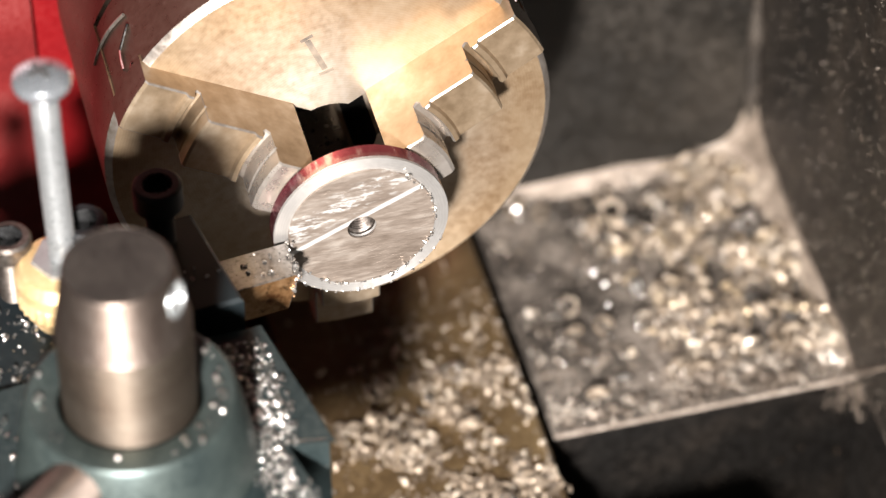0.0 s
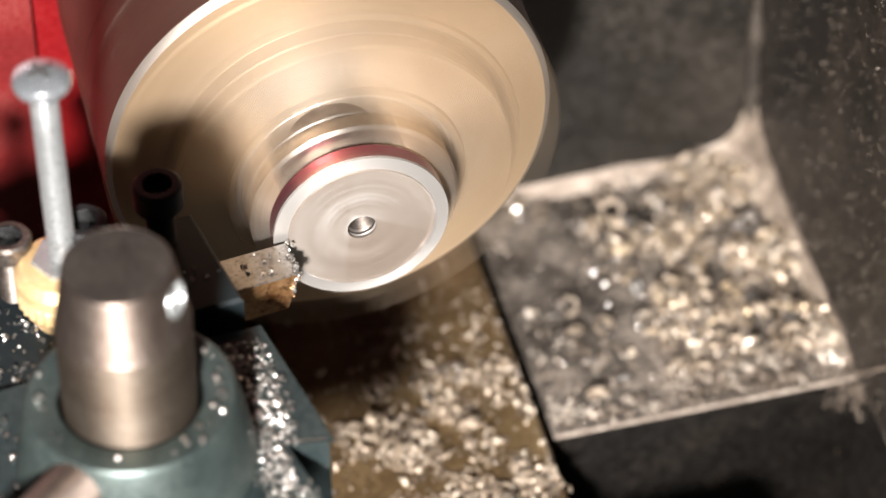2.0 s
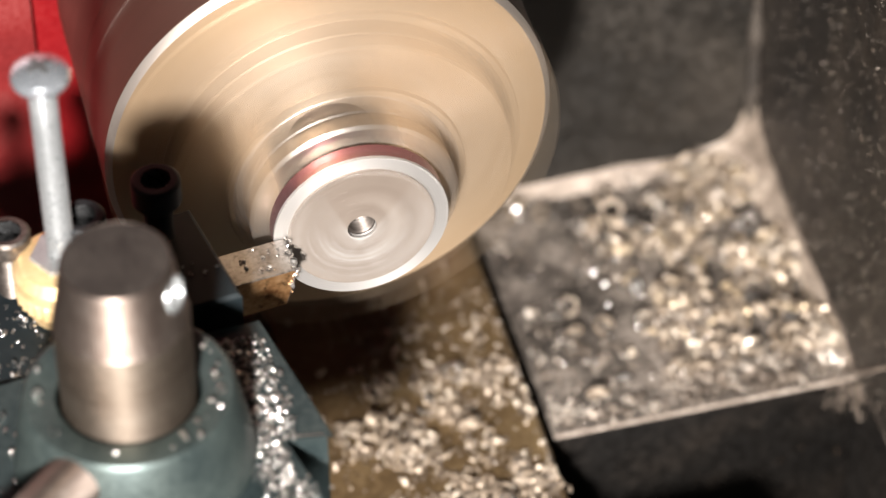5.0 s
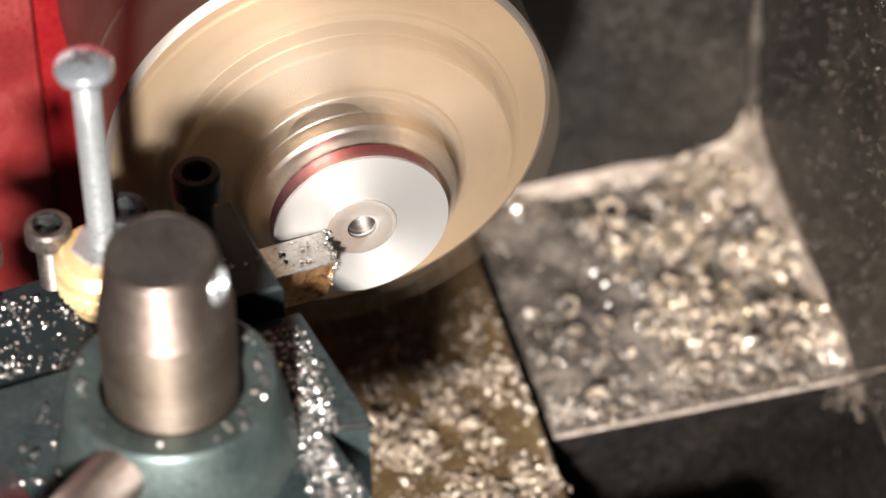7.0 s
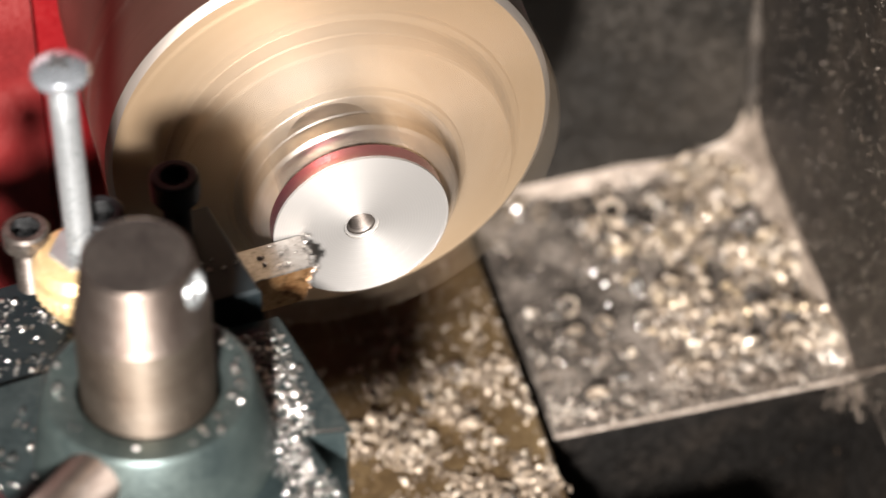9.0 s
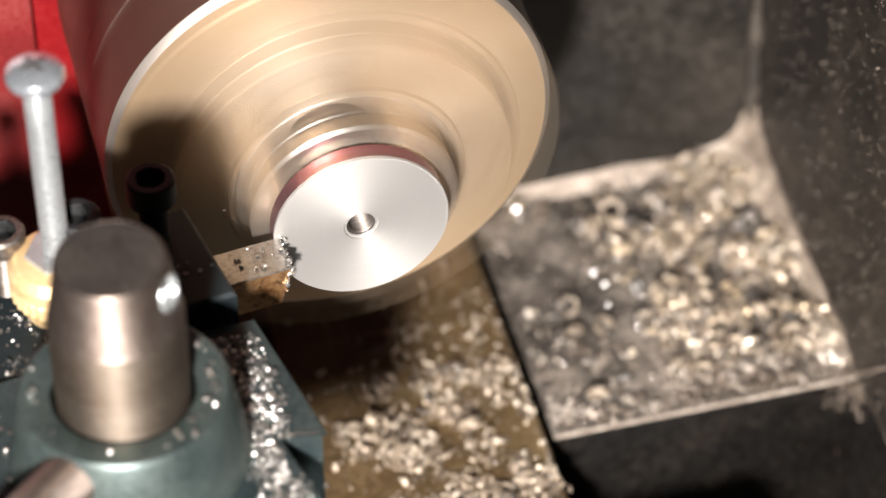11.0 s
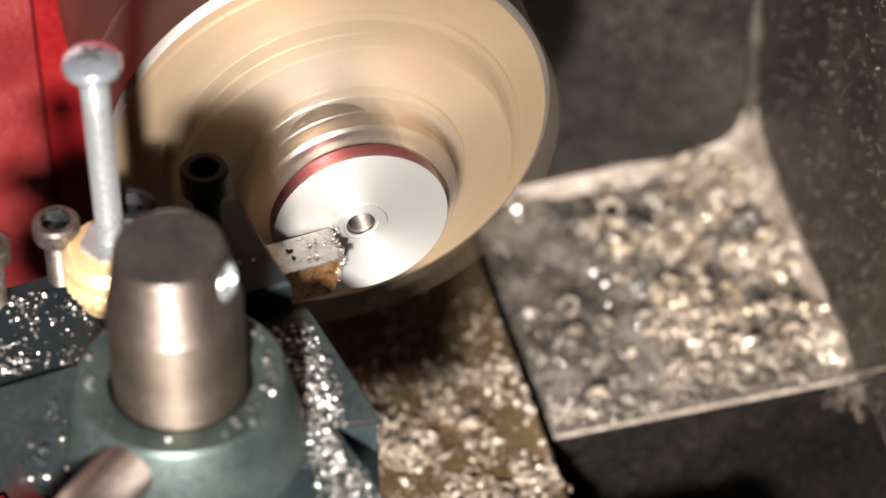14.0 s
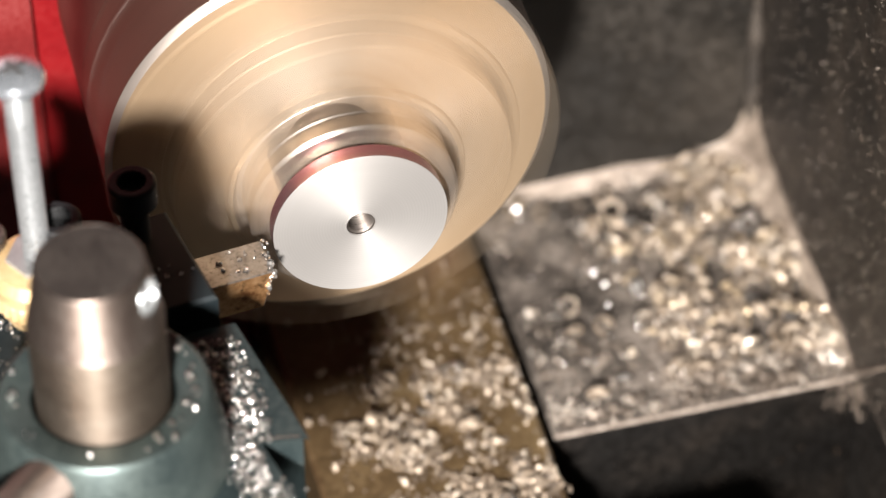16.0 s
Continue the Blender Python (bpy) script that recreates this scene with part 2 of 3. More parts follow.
CHIP = material("aluminium_chips", [(0.46, 0.425, 0.39), (0.70, 0.67, 0.635)], (0.22, 0.38), 0.9, 0.6, 4, 0.1)
OLD_CHIP = material("oily_chips", [(0.16, 0.12, 0.085), (0.42, 0.33, 0.245), (0.77, 0.67, 0.545)], (0.32, 0.55), 0.42, 2.0, 6, 0.15)
raw_face(RAW.node_tree)
DUSTY_CHIP = material("dust_covered_chips", [(0.06, 0.045, 0.034), (0.27, 0.215, 0.17), (0.76, 0.675, 0.58)], (0.28, 0.5), 0.4, 2.0, 7, 0.15)
TOOL = material("tool_steel", [(0.15, 0.135, 0.125), (0.33, 0.31, 0.29), (0.46, 0.435, 0.41)], (0.25, 0.42), 0.9, 0.8, 6, 0.2, specks=(0.045, 0.04, 0.04), speck_size=1.5, speck_amount=0.36)
TINT = material("straw_tinted_steel", [(0.16, 0.068, 0.026), (0.36, 0.195, 0.085), (0.50, 0.30, 0.155)], (0.30, 0.45), 0.8, 0.9, 5, 0.15, specks=(0.04, 0.026, 0.015), speck_size=1.6, speck_amount=0.36)
STRAW = material("straw_coloured_chips", [(0.26, 0.19, 0.12), (0.50, 0.385, 0.25), (0.72, 0.60, 0.45)], (0.3, 0.5), 0.4, 1.5, 5, 0.1)
BROWN_DUST = material("brown_swarf_dust", [(0.09, 0.068, 0.05), (0.21, 0.163, 0.125), (0.42, 0.345, 0.275)], (0.5, 0.8), 0.1, 1.0, 6, 0.9, bump_size=1.5)
FRONT = material("oily_black_sheet", [(0.002, 0.0016, 0.0013), (0.004, 0.0032, 0.0025), (0.014, 0.0105, 0.0078)], (0.45, 0.7), 0.0, 1.5, 16, 0.2, specks=(0.13, 0.085, 0.055), speck_size=5.0, speck_amount=0.25)
GRIME = material("caked_grime", [(0.013, 0.010, 0.0075), (0.034, 0.0265, 0.02), (0.075, 0.06, 0.046)], (0.55, 0.8), 0.0, 1.2, 12, 0.5)
BROWN = material("oily_dusty_sheet", [(0.004, 0.0028, 0.0018), (0.0105, 0.0076, 0.0051), (0.033, 0.024, 0.0165)], (0.4, 0.65), 0.1, 1.2, 20, 0.3, stretch=(1, 1, 0.6), specks=(0.10, 0.079, 0.06), speck_size=1.0, speck_amount=0.26)
SHELF = material("dust_coated_sheet", [(0.010, 0.0082, 0.0066), (0.058, 0.047, 0.038), (0.26, 0.217, 0.18)], (0.5, 0.75), 0.1, 1.6, 16, 0.5, specks=(0.40, 0.335, 0.27), speck_size=1.8, speck_amount=0.32)
DYED = material("red_dyed_aluminium", [(0.14, 0.018, 0.032), (0.215, 0.046, 0.066), (0.60, 0.50, 0.48)], (0.16, 0.28), 0.85, 0.8, 9, 0.05, stretch=(1, 0.3, 1))
# front band of the disc's edge, slightly paler than the red behind it
PALE_RED = material("pale_red_aluminium", [(0.15, 0.03, 0.045), (0.24, 0.10, 0.115), (0.52, 0.43, 0.41)], (0.14, 0.24), 0.85, 0.8, 9, 0.05, stretch=(1, 0.3, 1))
# the chuck's steel again, with the rim's dimmer light put into a darker colour
SIDE = material("shaded_steel_rim", [(0.075, 0.05, 0.036), (0.115, 0.08, 0.06), (0.16, 0.12, 0.094)], (0.26, 0.38), 0.8, 1.5, 20, 0.05, specks=(0.20, 0.155, 0.125), speck_size=3.0, speck_amount=0.28)
# black iron, and the painted shade inside bore, centre hole and key sockets
VOID = material("black_iron_and_hole_shade", [(0.0025, 0.002, 0.0018), (0.006, 0.005, 0.0042)], (0.6, 0.8), 0.0, 2, 10, 0)
WALL = material("workshop_plaster", [(0.035, 0.032, 0.028), (0.055, 0.05, 0.044)], (0.7, 0.9), 0.0, 8, 300, 0.1)
WOOD = material("dark_bench_top", [(0.010, 0.009, 0.008), (0.022, 0.019, 0.017)], (0.5, 0.7), 0.0, 3, 60, 0.2, stretch=(0.1, 1, 1))

for dull in (VOID, BLACK, WOOD, HOLDER, FRONT):
    dull.node_tree.nodes["Principled BSDF"].inputs["Specular IOR Level"].default_value = 0.2

# ---- the room and the bench ----
def room():
    for name, b in (("floor", (-1500, 1500, -2000, 1200, -1000, -960)), ("ceiling", (-1500, 1500, -2000, 1200, 1800, 1840)),
                    ("wall_north", (-1500, 1500, 1200, 1240, -960, 1800)), ("wall_south", (-1500, 1500, -2040, -2000, -960, 1800)),
                    ("wall_east", (1500, 1540, -2000, 1200, -960, 1800)), ("wall_west", (-1540, -1500, -2000, 1200, -960, 1800))):
        tagged(part(name, box(*b, bevel=0), WALL, smooth=0), "plain workshop surface closing the room", name.split("_")[0], kind="structure")
    bench = thing("workbench", "dark oil-soaked workbench carrying the lathe", "workbench")
    part("worktop", box(-700, 900, -900, 700, -230, -190, 2), WOOD, bench)
    for x in (-660, 860):
        for y in (-860, 660):
            part("leg", box(x - 30, x + 30, y - 30, y + 30, -960, -230, 2), WOOD, bench)


# ---- the lathe: bed, headstock, rear tray ----
def bed():
    ob = thing("lathe_bed", "brown oily cast iron lathe bed with a flat rear way", "lathe bed")
    part("rear_way", prism([(-6, -420), (40, -420), (40, 84), (-6, 84)], -112, -90, 0.8), BED, ob, "flat way stained brown with oil")
    part("front_way", prism([(-42, -420), (-14, -420), (-14, 84), (-42, 84)], -112, -90, 3.0), BED, ob)
    part("bed_web", prism([(-30, -420), (28, -420), (28, 84), (-30, 84)], -190, -112.5, 0.5), BED, ob)


def headstock():
    ob = thing("headstock", "glossy red painted lathe headstock with a vertical seam", "headstock")
    part("casting", prism([(-44.0, 85), (38, 85), (38, 250), (-44.0, 250)], -112, 105, 2.5), RED, ob)
    part("side_cover", prism([(-120, 82), (-44.7, 82), (-44.7, 250), (-120, 250)], -150, 105, 1.5), COVER, ob, "duller red cover beside the seam")
    part("spindle_nose", turned([(20, 70), (20, 88)], "y"), VOID, ob)


def grimy_bead(p, q, r, seed):
    """A strip of caked grime in a corner, of uneven width."""
    bm = bmesh.new()
    rings, n = [], 60
    for i in range(n + 1):
        c = Vector(p).lerp(Vector(q), i / n)
        w = r * max(0.35, 1.0 + 1.1 * noise.fractal(Vector((seed, 0, c.z / 16.0)), 1.0, 2.0, 4))
        rings.append([bm.verts.new(c + Vector((w * math.cos(k * math.pi / 5), w * math.sin(k * math.pi / 5), 0))) for k in range(10)])
    for a, b in zip(rings, rings[1:]):
        for k in range(10):
            bm.faces.new((a[k], a[(k + 1) % 10], b[(k + 1) % 10], b[k]))
    bm.faces.new(rings[0])
    bm.faces.new(rings[-1])
    return bm


def tray():
    ob = thing("rear_tray", "black sheet metal splash tray behind the bed, coated with dust", "splash tray")
    part("shelf_box", box(43.1, 105.9, 27.8, 96.9, -149.9, -96.0, 0.8), FRONT, ob, "black front of the shelf")
    part("shelf", box(42.8, 105.9, 27.5, 96.9, -95.95, -95, 0.3), SHELF, ob, "black shelf grey with metal dust")
    part("back_panel", box(36, 109, 97, 101, -190, 60, 0.6), TRAY, ob)
    part("side_panel", box(106, 110, -120, 97, -190, 80, 0.6), BROWN, ob, "side panel brown with oily dust")
    part("tray_floor", box(40.6, 106, -320, 97, -190, -150, 0.6), TRAY, ob)
    part("corner_bead", grimy_bead((105.0, 96.0, -94), (105.0, 96.0, 58), 1.5, 2.0), GRIME, ob, "dusty corner bead")
    part("pressed_seam", rod((105.9, 31.5, -98.3), (105.9, 5.0, -68.6), 0.5, segs=10), BROWN_DUST, ob, "pale seam across the side panel")
    part("folded_lip", rod((43.2, 27.7, -95.2), (105.5, 27.7, -95.2), 0.42, segs=10), DUST, ob, "thin pale worn edge")


def dust_bank():
    """Packed dust in the corners of the shelf: low wedges with a wavy top."""
    def bank(name, p, q, wide, high, out, mat):
        bm = bmesh.new()
        rows = []
        n = 50
        for i in range(n + 1):
            s = Vector(p).lerp(Vector(q), i / n)
            k = 0.7 + 0.45 * noise.fractal(s / 22.0, 1.0, 2.0, 3) + 2.0 * (i / n) ** 9
            k = max(0.02, k * min(1.0, i / n / 0.2))
            o = Vector(out)
            rows.append([bm.verts.new(s + Vector((0, 0, high * k))), bm.verts.new(s + o * wide * 0.35 * k + Vector((0, 0, high * 0.4 * k))),
                         bm.verts.new(s + o * wide * k + Vector((0, 0, 0.1))), bm.verts.new(s + Vector((0, 0, 0.1)))])
        for a, b in zip(rows, rows[1:]):
            for i in range(4):
                bm.faces.new((a[i], a[(i + 1) % 4], b[(i + 1) % 4], b[i]))
        bm.faces.new(rows[0])
        bm.faces.new(rows[-1])
        return tagged(part(name, bm, mat), "pale grey bank of fine metal dust packed along the tray corner", "dust", kind="stuff")
    bank("dust_bank", (43, 96.9, -95), (105.9, 96.9, -95), 5, 3.4, (0, -1, 0), DUST)
    bank("dust_bank", (105.9, 29, -95), (105.9, 96.9, -95), 4.2, 6.8, (-1, 0, 0), BROWN_DUST)


# ---- loose chips ----
def curls(name, spots, mat, label, sizes=(0.5, 1.4), thin=0.12, seed=1):
    """Many small curled strips of metal, each a short helix with its own lean, in one object."""
    rnd = random.Random(seed)
    verts, faces = [], []
    for x, y, z in spots:
        rad = rnd.uniform(*sizes) * (1 if rnd.random() < 0.85 else 1.7)
        width = rnd.uniform(0.35, 0.95) * min(1.2, rad + 0.3)
        turns = rnd.uniform(0.45, 1.25)
        rise = rnd.uniform(0.0, 1.1) * rad
        turn = Euler((rnd.uniform(-1.5, 1.5), rnd.uniform(-1.5, 1.5), rnd.uniform(0, 6.3))).to_matrix()
        n = 9
        base = len(verts)
        for i in range(n + 1):
            a = turns * 2 * math.pi * i / n
            q = Vector((rad * math.cos(a), rad * math.sin(a), rise * i / n))
            for s in (-0.5, 0.5):
                w = turn @ (q + Vector((0, 0, s * width * (1 - 0.3 * abs(i / n - 0.5)))))
                verts.append(((x + w.x) * MM, (y + w.y) * MM, (z + rad * 0.55 + max(w.z, -rad * 0.55)) * MM))
        for i in range(n):
            k = base + 2 * i
            faces.append((k, k + 1, k + 3, k + 2))
    me = bpy.data.meshes.new(name)
    me.from_pydata(verts, [], faces)
    me.materials.append(mat)
    me.polygons.foreach_set("use_smooth", [True] * len(me.polygons))
    return tagged(new(name, me), label, "metal chips", kind="stuff")


def scatter(n, x0, x1, y0, y1, z, seed, keep=None):
    rnd = random.Random(seed)
    out = []
    while len(out) < n:
        x, y = rnd.uniform(x0, x1), rnd.uniform(y0, y1)
        if keep is None or rnd.random() < keep(x, y):
            out.append((x, y, z))
    return out


def clumpy(size, seed, low=0.0):
    def keep(x, y):
        v = noise.fractal(Vector((x / size, y / size, seed)), 1.0, 2.0, 4)
        return max(low, min(1.0, 0.45 + 1.3 * v))
    return keep


def chips_on_tray():
    ck = clumpy(14, 3.1, 0.02)
    right = lambda x: min(1.0, max(0.0, (x - 62) / 34))
    curls("shelf_chips", scatter(760, 44, 105, 28.5, 96, -95, 5, lambda x, y: ck(x, y) ** 1.5 * (0.04 + 0.96 * right(x) ** 1.4)),
          DUSTY_CHIP, "heap of dull oily metal curls on the black shelf", (0.6, 1.7), seed=6)
    curls("shelf_fines", scatter(2200, 44, 105, 28.5, 96, -95, 15, lambda x, y: (0.08 + 0.92 * ck(x, y) ** 1.4) * (1.0 if y < 46 else 0.3)),
          DUSTY_CHIP, "fine metal swarf strewn over the black shelf", (0.12, 0.42), seed=16)
    curls("bright_curls", scatter(560, 60, 105, 36, 96, -94.0, 45, lambda x, y: ck(x, y) ** 1.4 * right(x) ** 1.3),
          OLD_CHIP, "pale clean aluminium curls on top of the heap", (0.55, 1.5), seed=46)
    curls("golden_curls", scatter(150, 66, 104, 46, 94, -93.6, 65, lambda x, y: ck(x, y) * right(x)),
          STRAW, "golden oil-stained curls among the grey ones", (0.4, 1.2), seed=66)
    curls("shiny_flakes", scatter(210, 48, 105, 34, 96, -94.0, 55, lambda x, y: 0.15 + 0.85 * right(x) * ck(x, y)),
          CHIP, "shiny flakes of aluminium among the curls", (0.25, 0.6), seed=56)
    rnd = random.Random(4)
    wall = [(105.7, 96 - 105 * rnd.random() ** 0.8, -94 + 104 * rnd.random()) for _ in range(600)]
    curls("panel_fines", wall, OLD_CHIP, "fine metal specks stuck to the black side panel", (0.035, 0.085), seed=7)
    curls("corner_dust", [(105.7, 27.3 - abs(rnd.gauss(0, 2.0)), -96.3 - 8 * rnd.random() ** 1.6) for _ in range(90)]
          + [(105.4 - abs(rnd.gauss(0, 2.2)), 27.4, -96.3 - 8 * rnd.random() ** 1.6) for _ in range(90)], BROWN_DUST,
          "brown dust caked below the shelf corner", (0.08, 0.28), seed=9)
    curls("panel_dust", [(105.7, rnd.uniform(-12, 96), -95 + 105 * rnd.random() ** 2.3) for _ in range(2600)], DUSTY_CHIP,
          "fine brown dust grains stuck to the side panel", (0.035, 0.085), seed=8)


def curl_mesh(seed):
    """One larger curl: a tapering helical strip with some thickness."""
    rnd = random.Random(seed)
    bm = bmesh.new()
    rad, width, turns, rise = rnd.uniform(1.5, 2.6), rnd.uniform(0.7, 1.25), rnd.uniform(0.7, 1.7), rnd.uniform(0.6, 2.6)
    n, rows = 26, []
    for i in range(n + 1):
        u = i / n
        a, r = turns * 2 * math.pi * u, rad * (1 - 0.3 * u)
        w = width * (0.35 + 0.65 * math.sin(math.pi * (0.1 + 0.8 * u)))
        rows.append([bm.verts.new(((r + d) * math.cos(a), (r + d) * math.sin(a), rise * u + h * w)) for d, h in ((0, -0.5), (0, 0.5), (0.14, 0.5), (0.14, -0.5))])
    for p, q in zip(rows, rows[1:]):
        for i in range(4):
            bm.faces.new((p[i], p[(i + 1) % 4], q[(i + 1) % 4], q[i]))
    bm.faces.new(rows[0])
    bm.faces.new(rows[-1])
    return moved(bm, Euler((rnd.uniform(-1.3, 1.3), rnd.uniform(-1.3, 1.3), 0)).to_matrix().to_4x4())


def large_curls():
    """Separate larger curls on the shelf and on the bed."""
    made = []
    for k in range(6):
        bm = curl_mesh(60 + k)
        low = min(v.co.z for v in bm.verts)
        moved(bm, Matrix.Translation((0, 0, -low)))
        made.append(bm)
    obs = [part("metal_curl", bm, OLD_CHIP if k % 3 else CHIP) for k, bm in enumerate(made)]
    rnd = random.Random(77)
    spots = [(52.5, 60.5), (66, 82), (71, 80), (69, 62), (74, 59), (83, 52), (80, 50), (88, 52), (92, 48), (97, 44), (54, 51), (95, 60)]
    while len(spots) < 46:
        x, y = rnd.uniform(50, 103), rnd.uniform(33, 93)
        if rnd.random() < 0.2 + 0.8 * (x - 46) / 60:
            spots.append((x, y))
    places = [(x, y, -95.05) for x, y in spots] + [(rnd.uniform(8, 38), rnd.uniform(5, 46), -90.05) for _ in range(14)]
    for i, (x, y, z) in enumerate(places):
        src = obs[i % 6]
        m = pose(x * MM, y * MM, z * MM, 0, 0, rnd.uniform(0, 360))
        ob = src if i < 6 else copy_thing(src, m)
        ob.matrix_basis = m
        on_bed = z > -95
        tagged(ob, "loose curled strip of metal on the brown bed" if on_bed else "loose curled strip of metal on the dusty black shelf", "metal curl",
               "curls on the bed" if on_bed else "curls on the shelf")


def strands():
    """Thin strips of swarf that stand upright on the bed beneath the chuck."""
    def strand(seed, tall):
        rnd = random.Random(seed)
        bm, rows, n = bmesh.new(), [], 14
        twist, lean = rnd.uniform(2, 5), rnd.uniform(-0.12, 0.12)
        for i in range(n + 1):
            u = i / n
            a, w = twist * u, 0.42 * (1 - 0.5 * u)
            c = Vector((lean * tall * u + 0.4 * math.sin(5 * u), 0.3 * math.cos(4 * u), tall * u))
            e = Vector((math.cos(a), math.sin(a), 0))
            o = Vector((-e.y, e.x, 0)) * 0.07
            rows.append([bm.verts.new(c + v) for v in (e * w + o, -e * w + o, -e * w - o, e * w - o)])
        for p, q in zip(rows, rows[1:]):
            for i in range(4):
                bm.faces.new((p[i], p[(i + 1) % 4], q[(i + 1) % 4], q[i]))
        bm.faces.new(rows[0])
        bm.faces.new(rows[-1])
        return bm
    for seed, x, y, tall in ((3, 25.7, 65.4, 7.6), (4, 18.2, 67.5, 4.4), (5, 32.2, 62.8, 2.6), (6, 31.6, 72.4, 5.0)):
        ob = part("metal_strand", strand(seed, tall), OLD_CHIP)
        ob.matrix_basis = pose(x * MM, y * MM, -0.0901)
        tagged(ob, "thin upright strip of swarf standing on the brown bed", "metal strand", "strands on the bed")


def chips_on_bed():
    ck = clumpy(8, 7.7)
    heap = lambda x: 0.06 + 0.94 * min(1.0, max(0.0, (x + 3) / 22)) ** 1.1
    curls("bed_chips", scatter(1080, -5, 39.5, -30, 62, -90, 8, lambda x, y: ck(x, y) * (1.0 if y < 46 else 0.10) * heap(x)),
          OLD_CHIP, "bright and oily metal curls lying on the brown bed", (0.3, 1.0), seed=9)
    curls("bed_fines", scatter(2000, -5, 39.5, -30, 70, -90, 18, lambda x, y: (0.15 + 0.85 * ck(x, y) * (1.0 if y < 48 else 0.1)) * heap(x)),
          DUSTY_CHIP, "fine swarf strewn over the brown bed", (0.12, 0.4), seed=19)


# ---- chuck ----
AXIS = Vector((-0.00015, 0, -0.0006))      # the spindle's line
CHUCK_AT = 23.0
SLOT = 4.9


def chuck_sector(bm, mid, y0, y1):
    """A third of the chuck's front between two jaw slots."""
    def outline(r):
        a0, b0 = math.asin(SLOT / r), math.asin(SLOT / 8.3)
        span = math.pi / 3
        pts = []
        for i in range(25):
            a = -span + a0 + (2 * span - 2 * a0) * i / 24
            pts.append((r * math.cos(a), r * math.sin(a)))
        for i in range(7):
            a = span - b0 - (2 * span - 2 * b0) * i / 6
            pts.append((8.3 * math.cos(a), 8.3 * math.sin(a)))
        return pts
    layers = []
    for y, r in ((y0, 39.3), (y0 + 0.05, 39.4), (y0 + 1.2, 40.5), (y1, 40.5)):
        layers.append([bm.verts.new((x * math.cos(mid) - z * math.sin(mid), y, x * math.sin(mid) + z * math.cos(mid))) for x, z in outline(r)])
    n = len(layers[0])
    for a, b in zip(layers, layers[1:]):
        for i in range(n):
            bm.faces.new((a[i], a[(i + 1) % n], b[(i + 1) % n], b[i]))
    bm.faces.new(layers[0])
    bm.faces.new(layers[-1])


def jaw(angle, chuck):
    """A stepped jaw: tall at the work, lower towards the rim, with arched step faces."""
    prof = [(10.6, 45), (10.6, 5.0), (11.0, 4.6), (18.0, 4.6), (18.6, 5.1), (18.5, 8.2), (18.1, 8.5), (18.5, 8.9), (18.5, 12.6), (19.3, 13.2), (19.9, 12.6), (20.0, 11.2), (20.4, 10.7),
            (21.2, 10.9), (21.6, 11.6), (30.0, 11.6), (30.4, 12.1), (30.3, 15.0), (29.9, 15.3), (30.3, 15.7), (30.3, 19.0), (31.0, 19.5), (31.5, 19.0), (31.6, 17.7), (32.0, 17.2),
            (32.9, 17.4), (33.3, 18.1), (40.5, 18.2), (41.0, 18.7), (41.0, 25.4), (40.2, 26.0), (40.2, 45)]
    bm = bmesh.new()
    rows = []
    half = 5.4
    for k, t in enumerate((-half, -half + 0.3, -3, -1, 1, 3, half - 0.3, half)):
        row = []
        for r, y in prof:
            rr = math.sqrt(max(1, r * r - t * t)) if r > 12 else r
            if k in (0, 7):
                y = y + 0.3
            x, z = rr * math.cos(angle) - t * math.sin(angle), rr * math.sin(angle) + t * math.cos(angle)
            row.append(bm.verts.new((x, y, z)))
        rows.append(row)
    for a, b in zip(rows, rows[1:]):
        for i in range(len(prof) - 1):
            bm.faces.new((a[i], a[i + 1], b[i + 1], b[i]))
    bm.faces.new(rows[0])
    bm.faces.new(rows[-1])
    ob = part("jaw", bm, [JAW, JAW_TIP, SIDE, WORN], chuck, "stepped steel jaw", smooth=30)
    # bright tips, shade-coloured outer ends, worn side edges
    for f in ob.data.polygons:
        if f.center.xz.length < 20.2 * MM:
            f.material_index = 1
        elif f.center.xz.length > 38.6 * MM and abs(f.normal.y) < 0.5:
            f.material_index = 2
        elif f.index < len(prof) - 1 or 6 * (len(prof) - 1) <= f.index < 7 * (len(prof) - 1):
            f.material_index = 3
    return ob


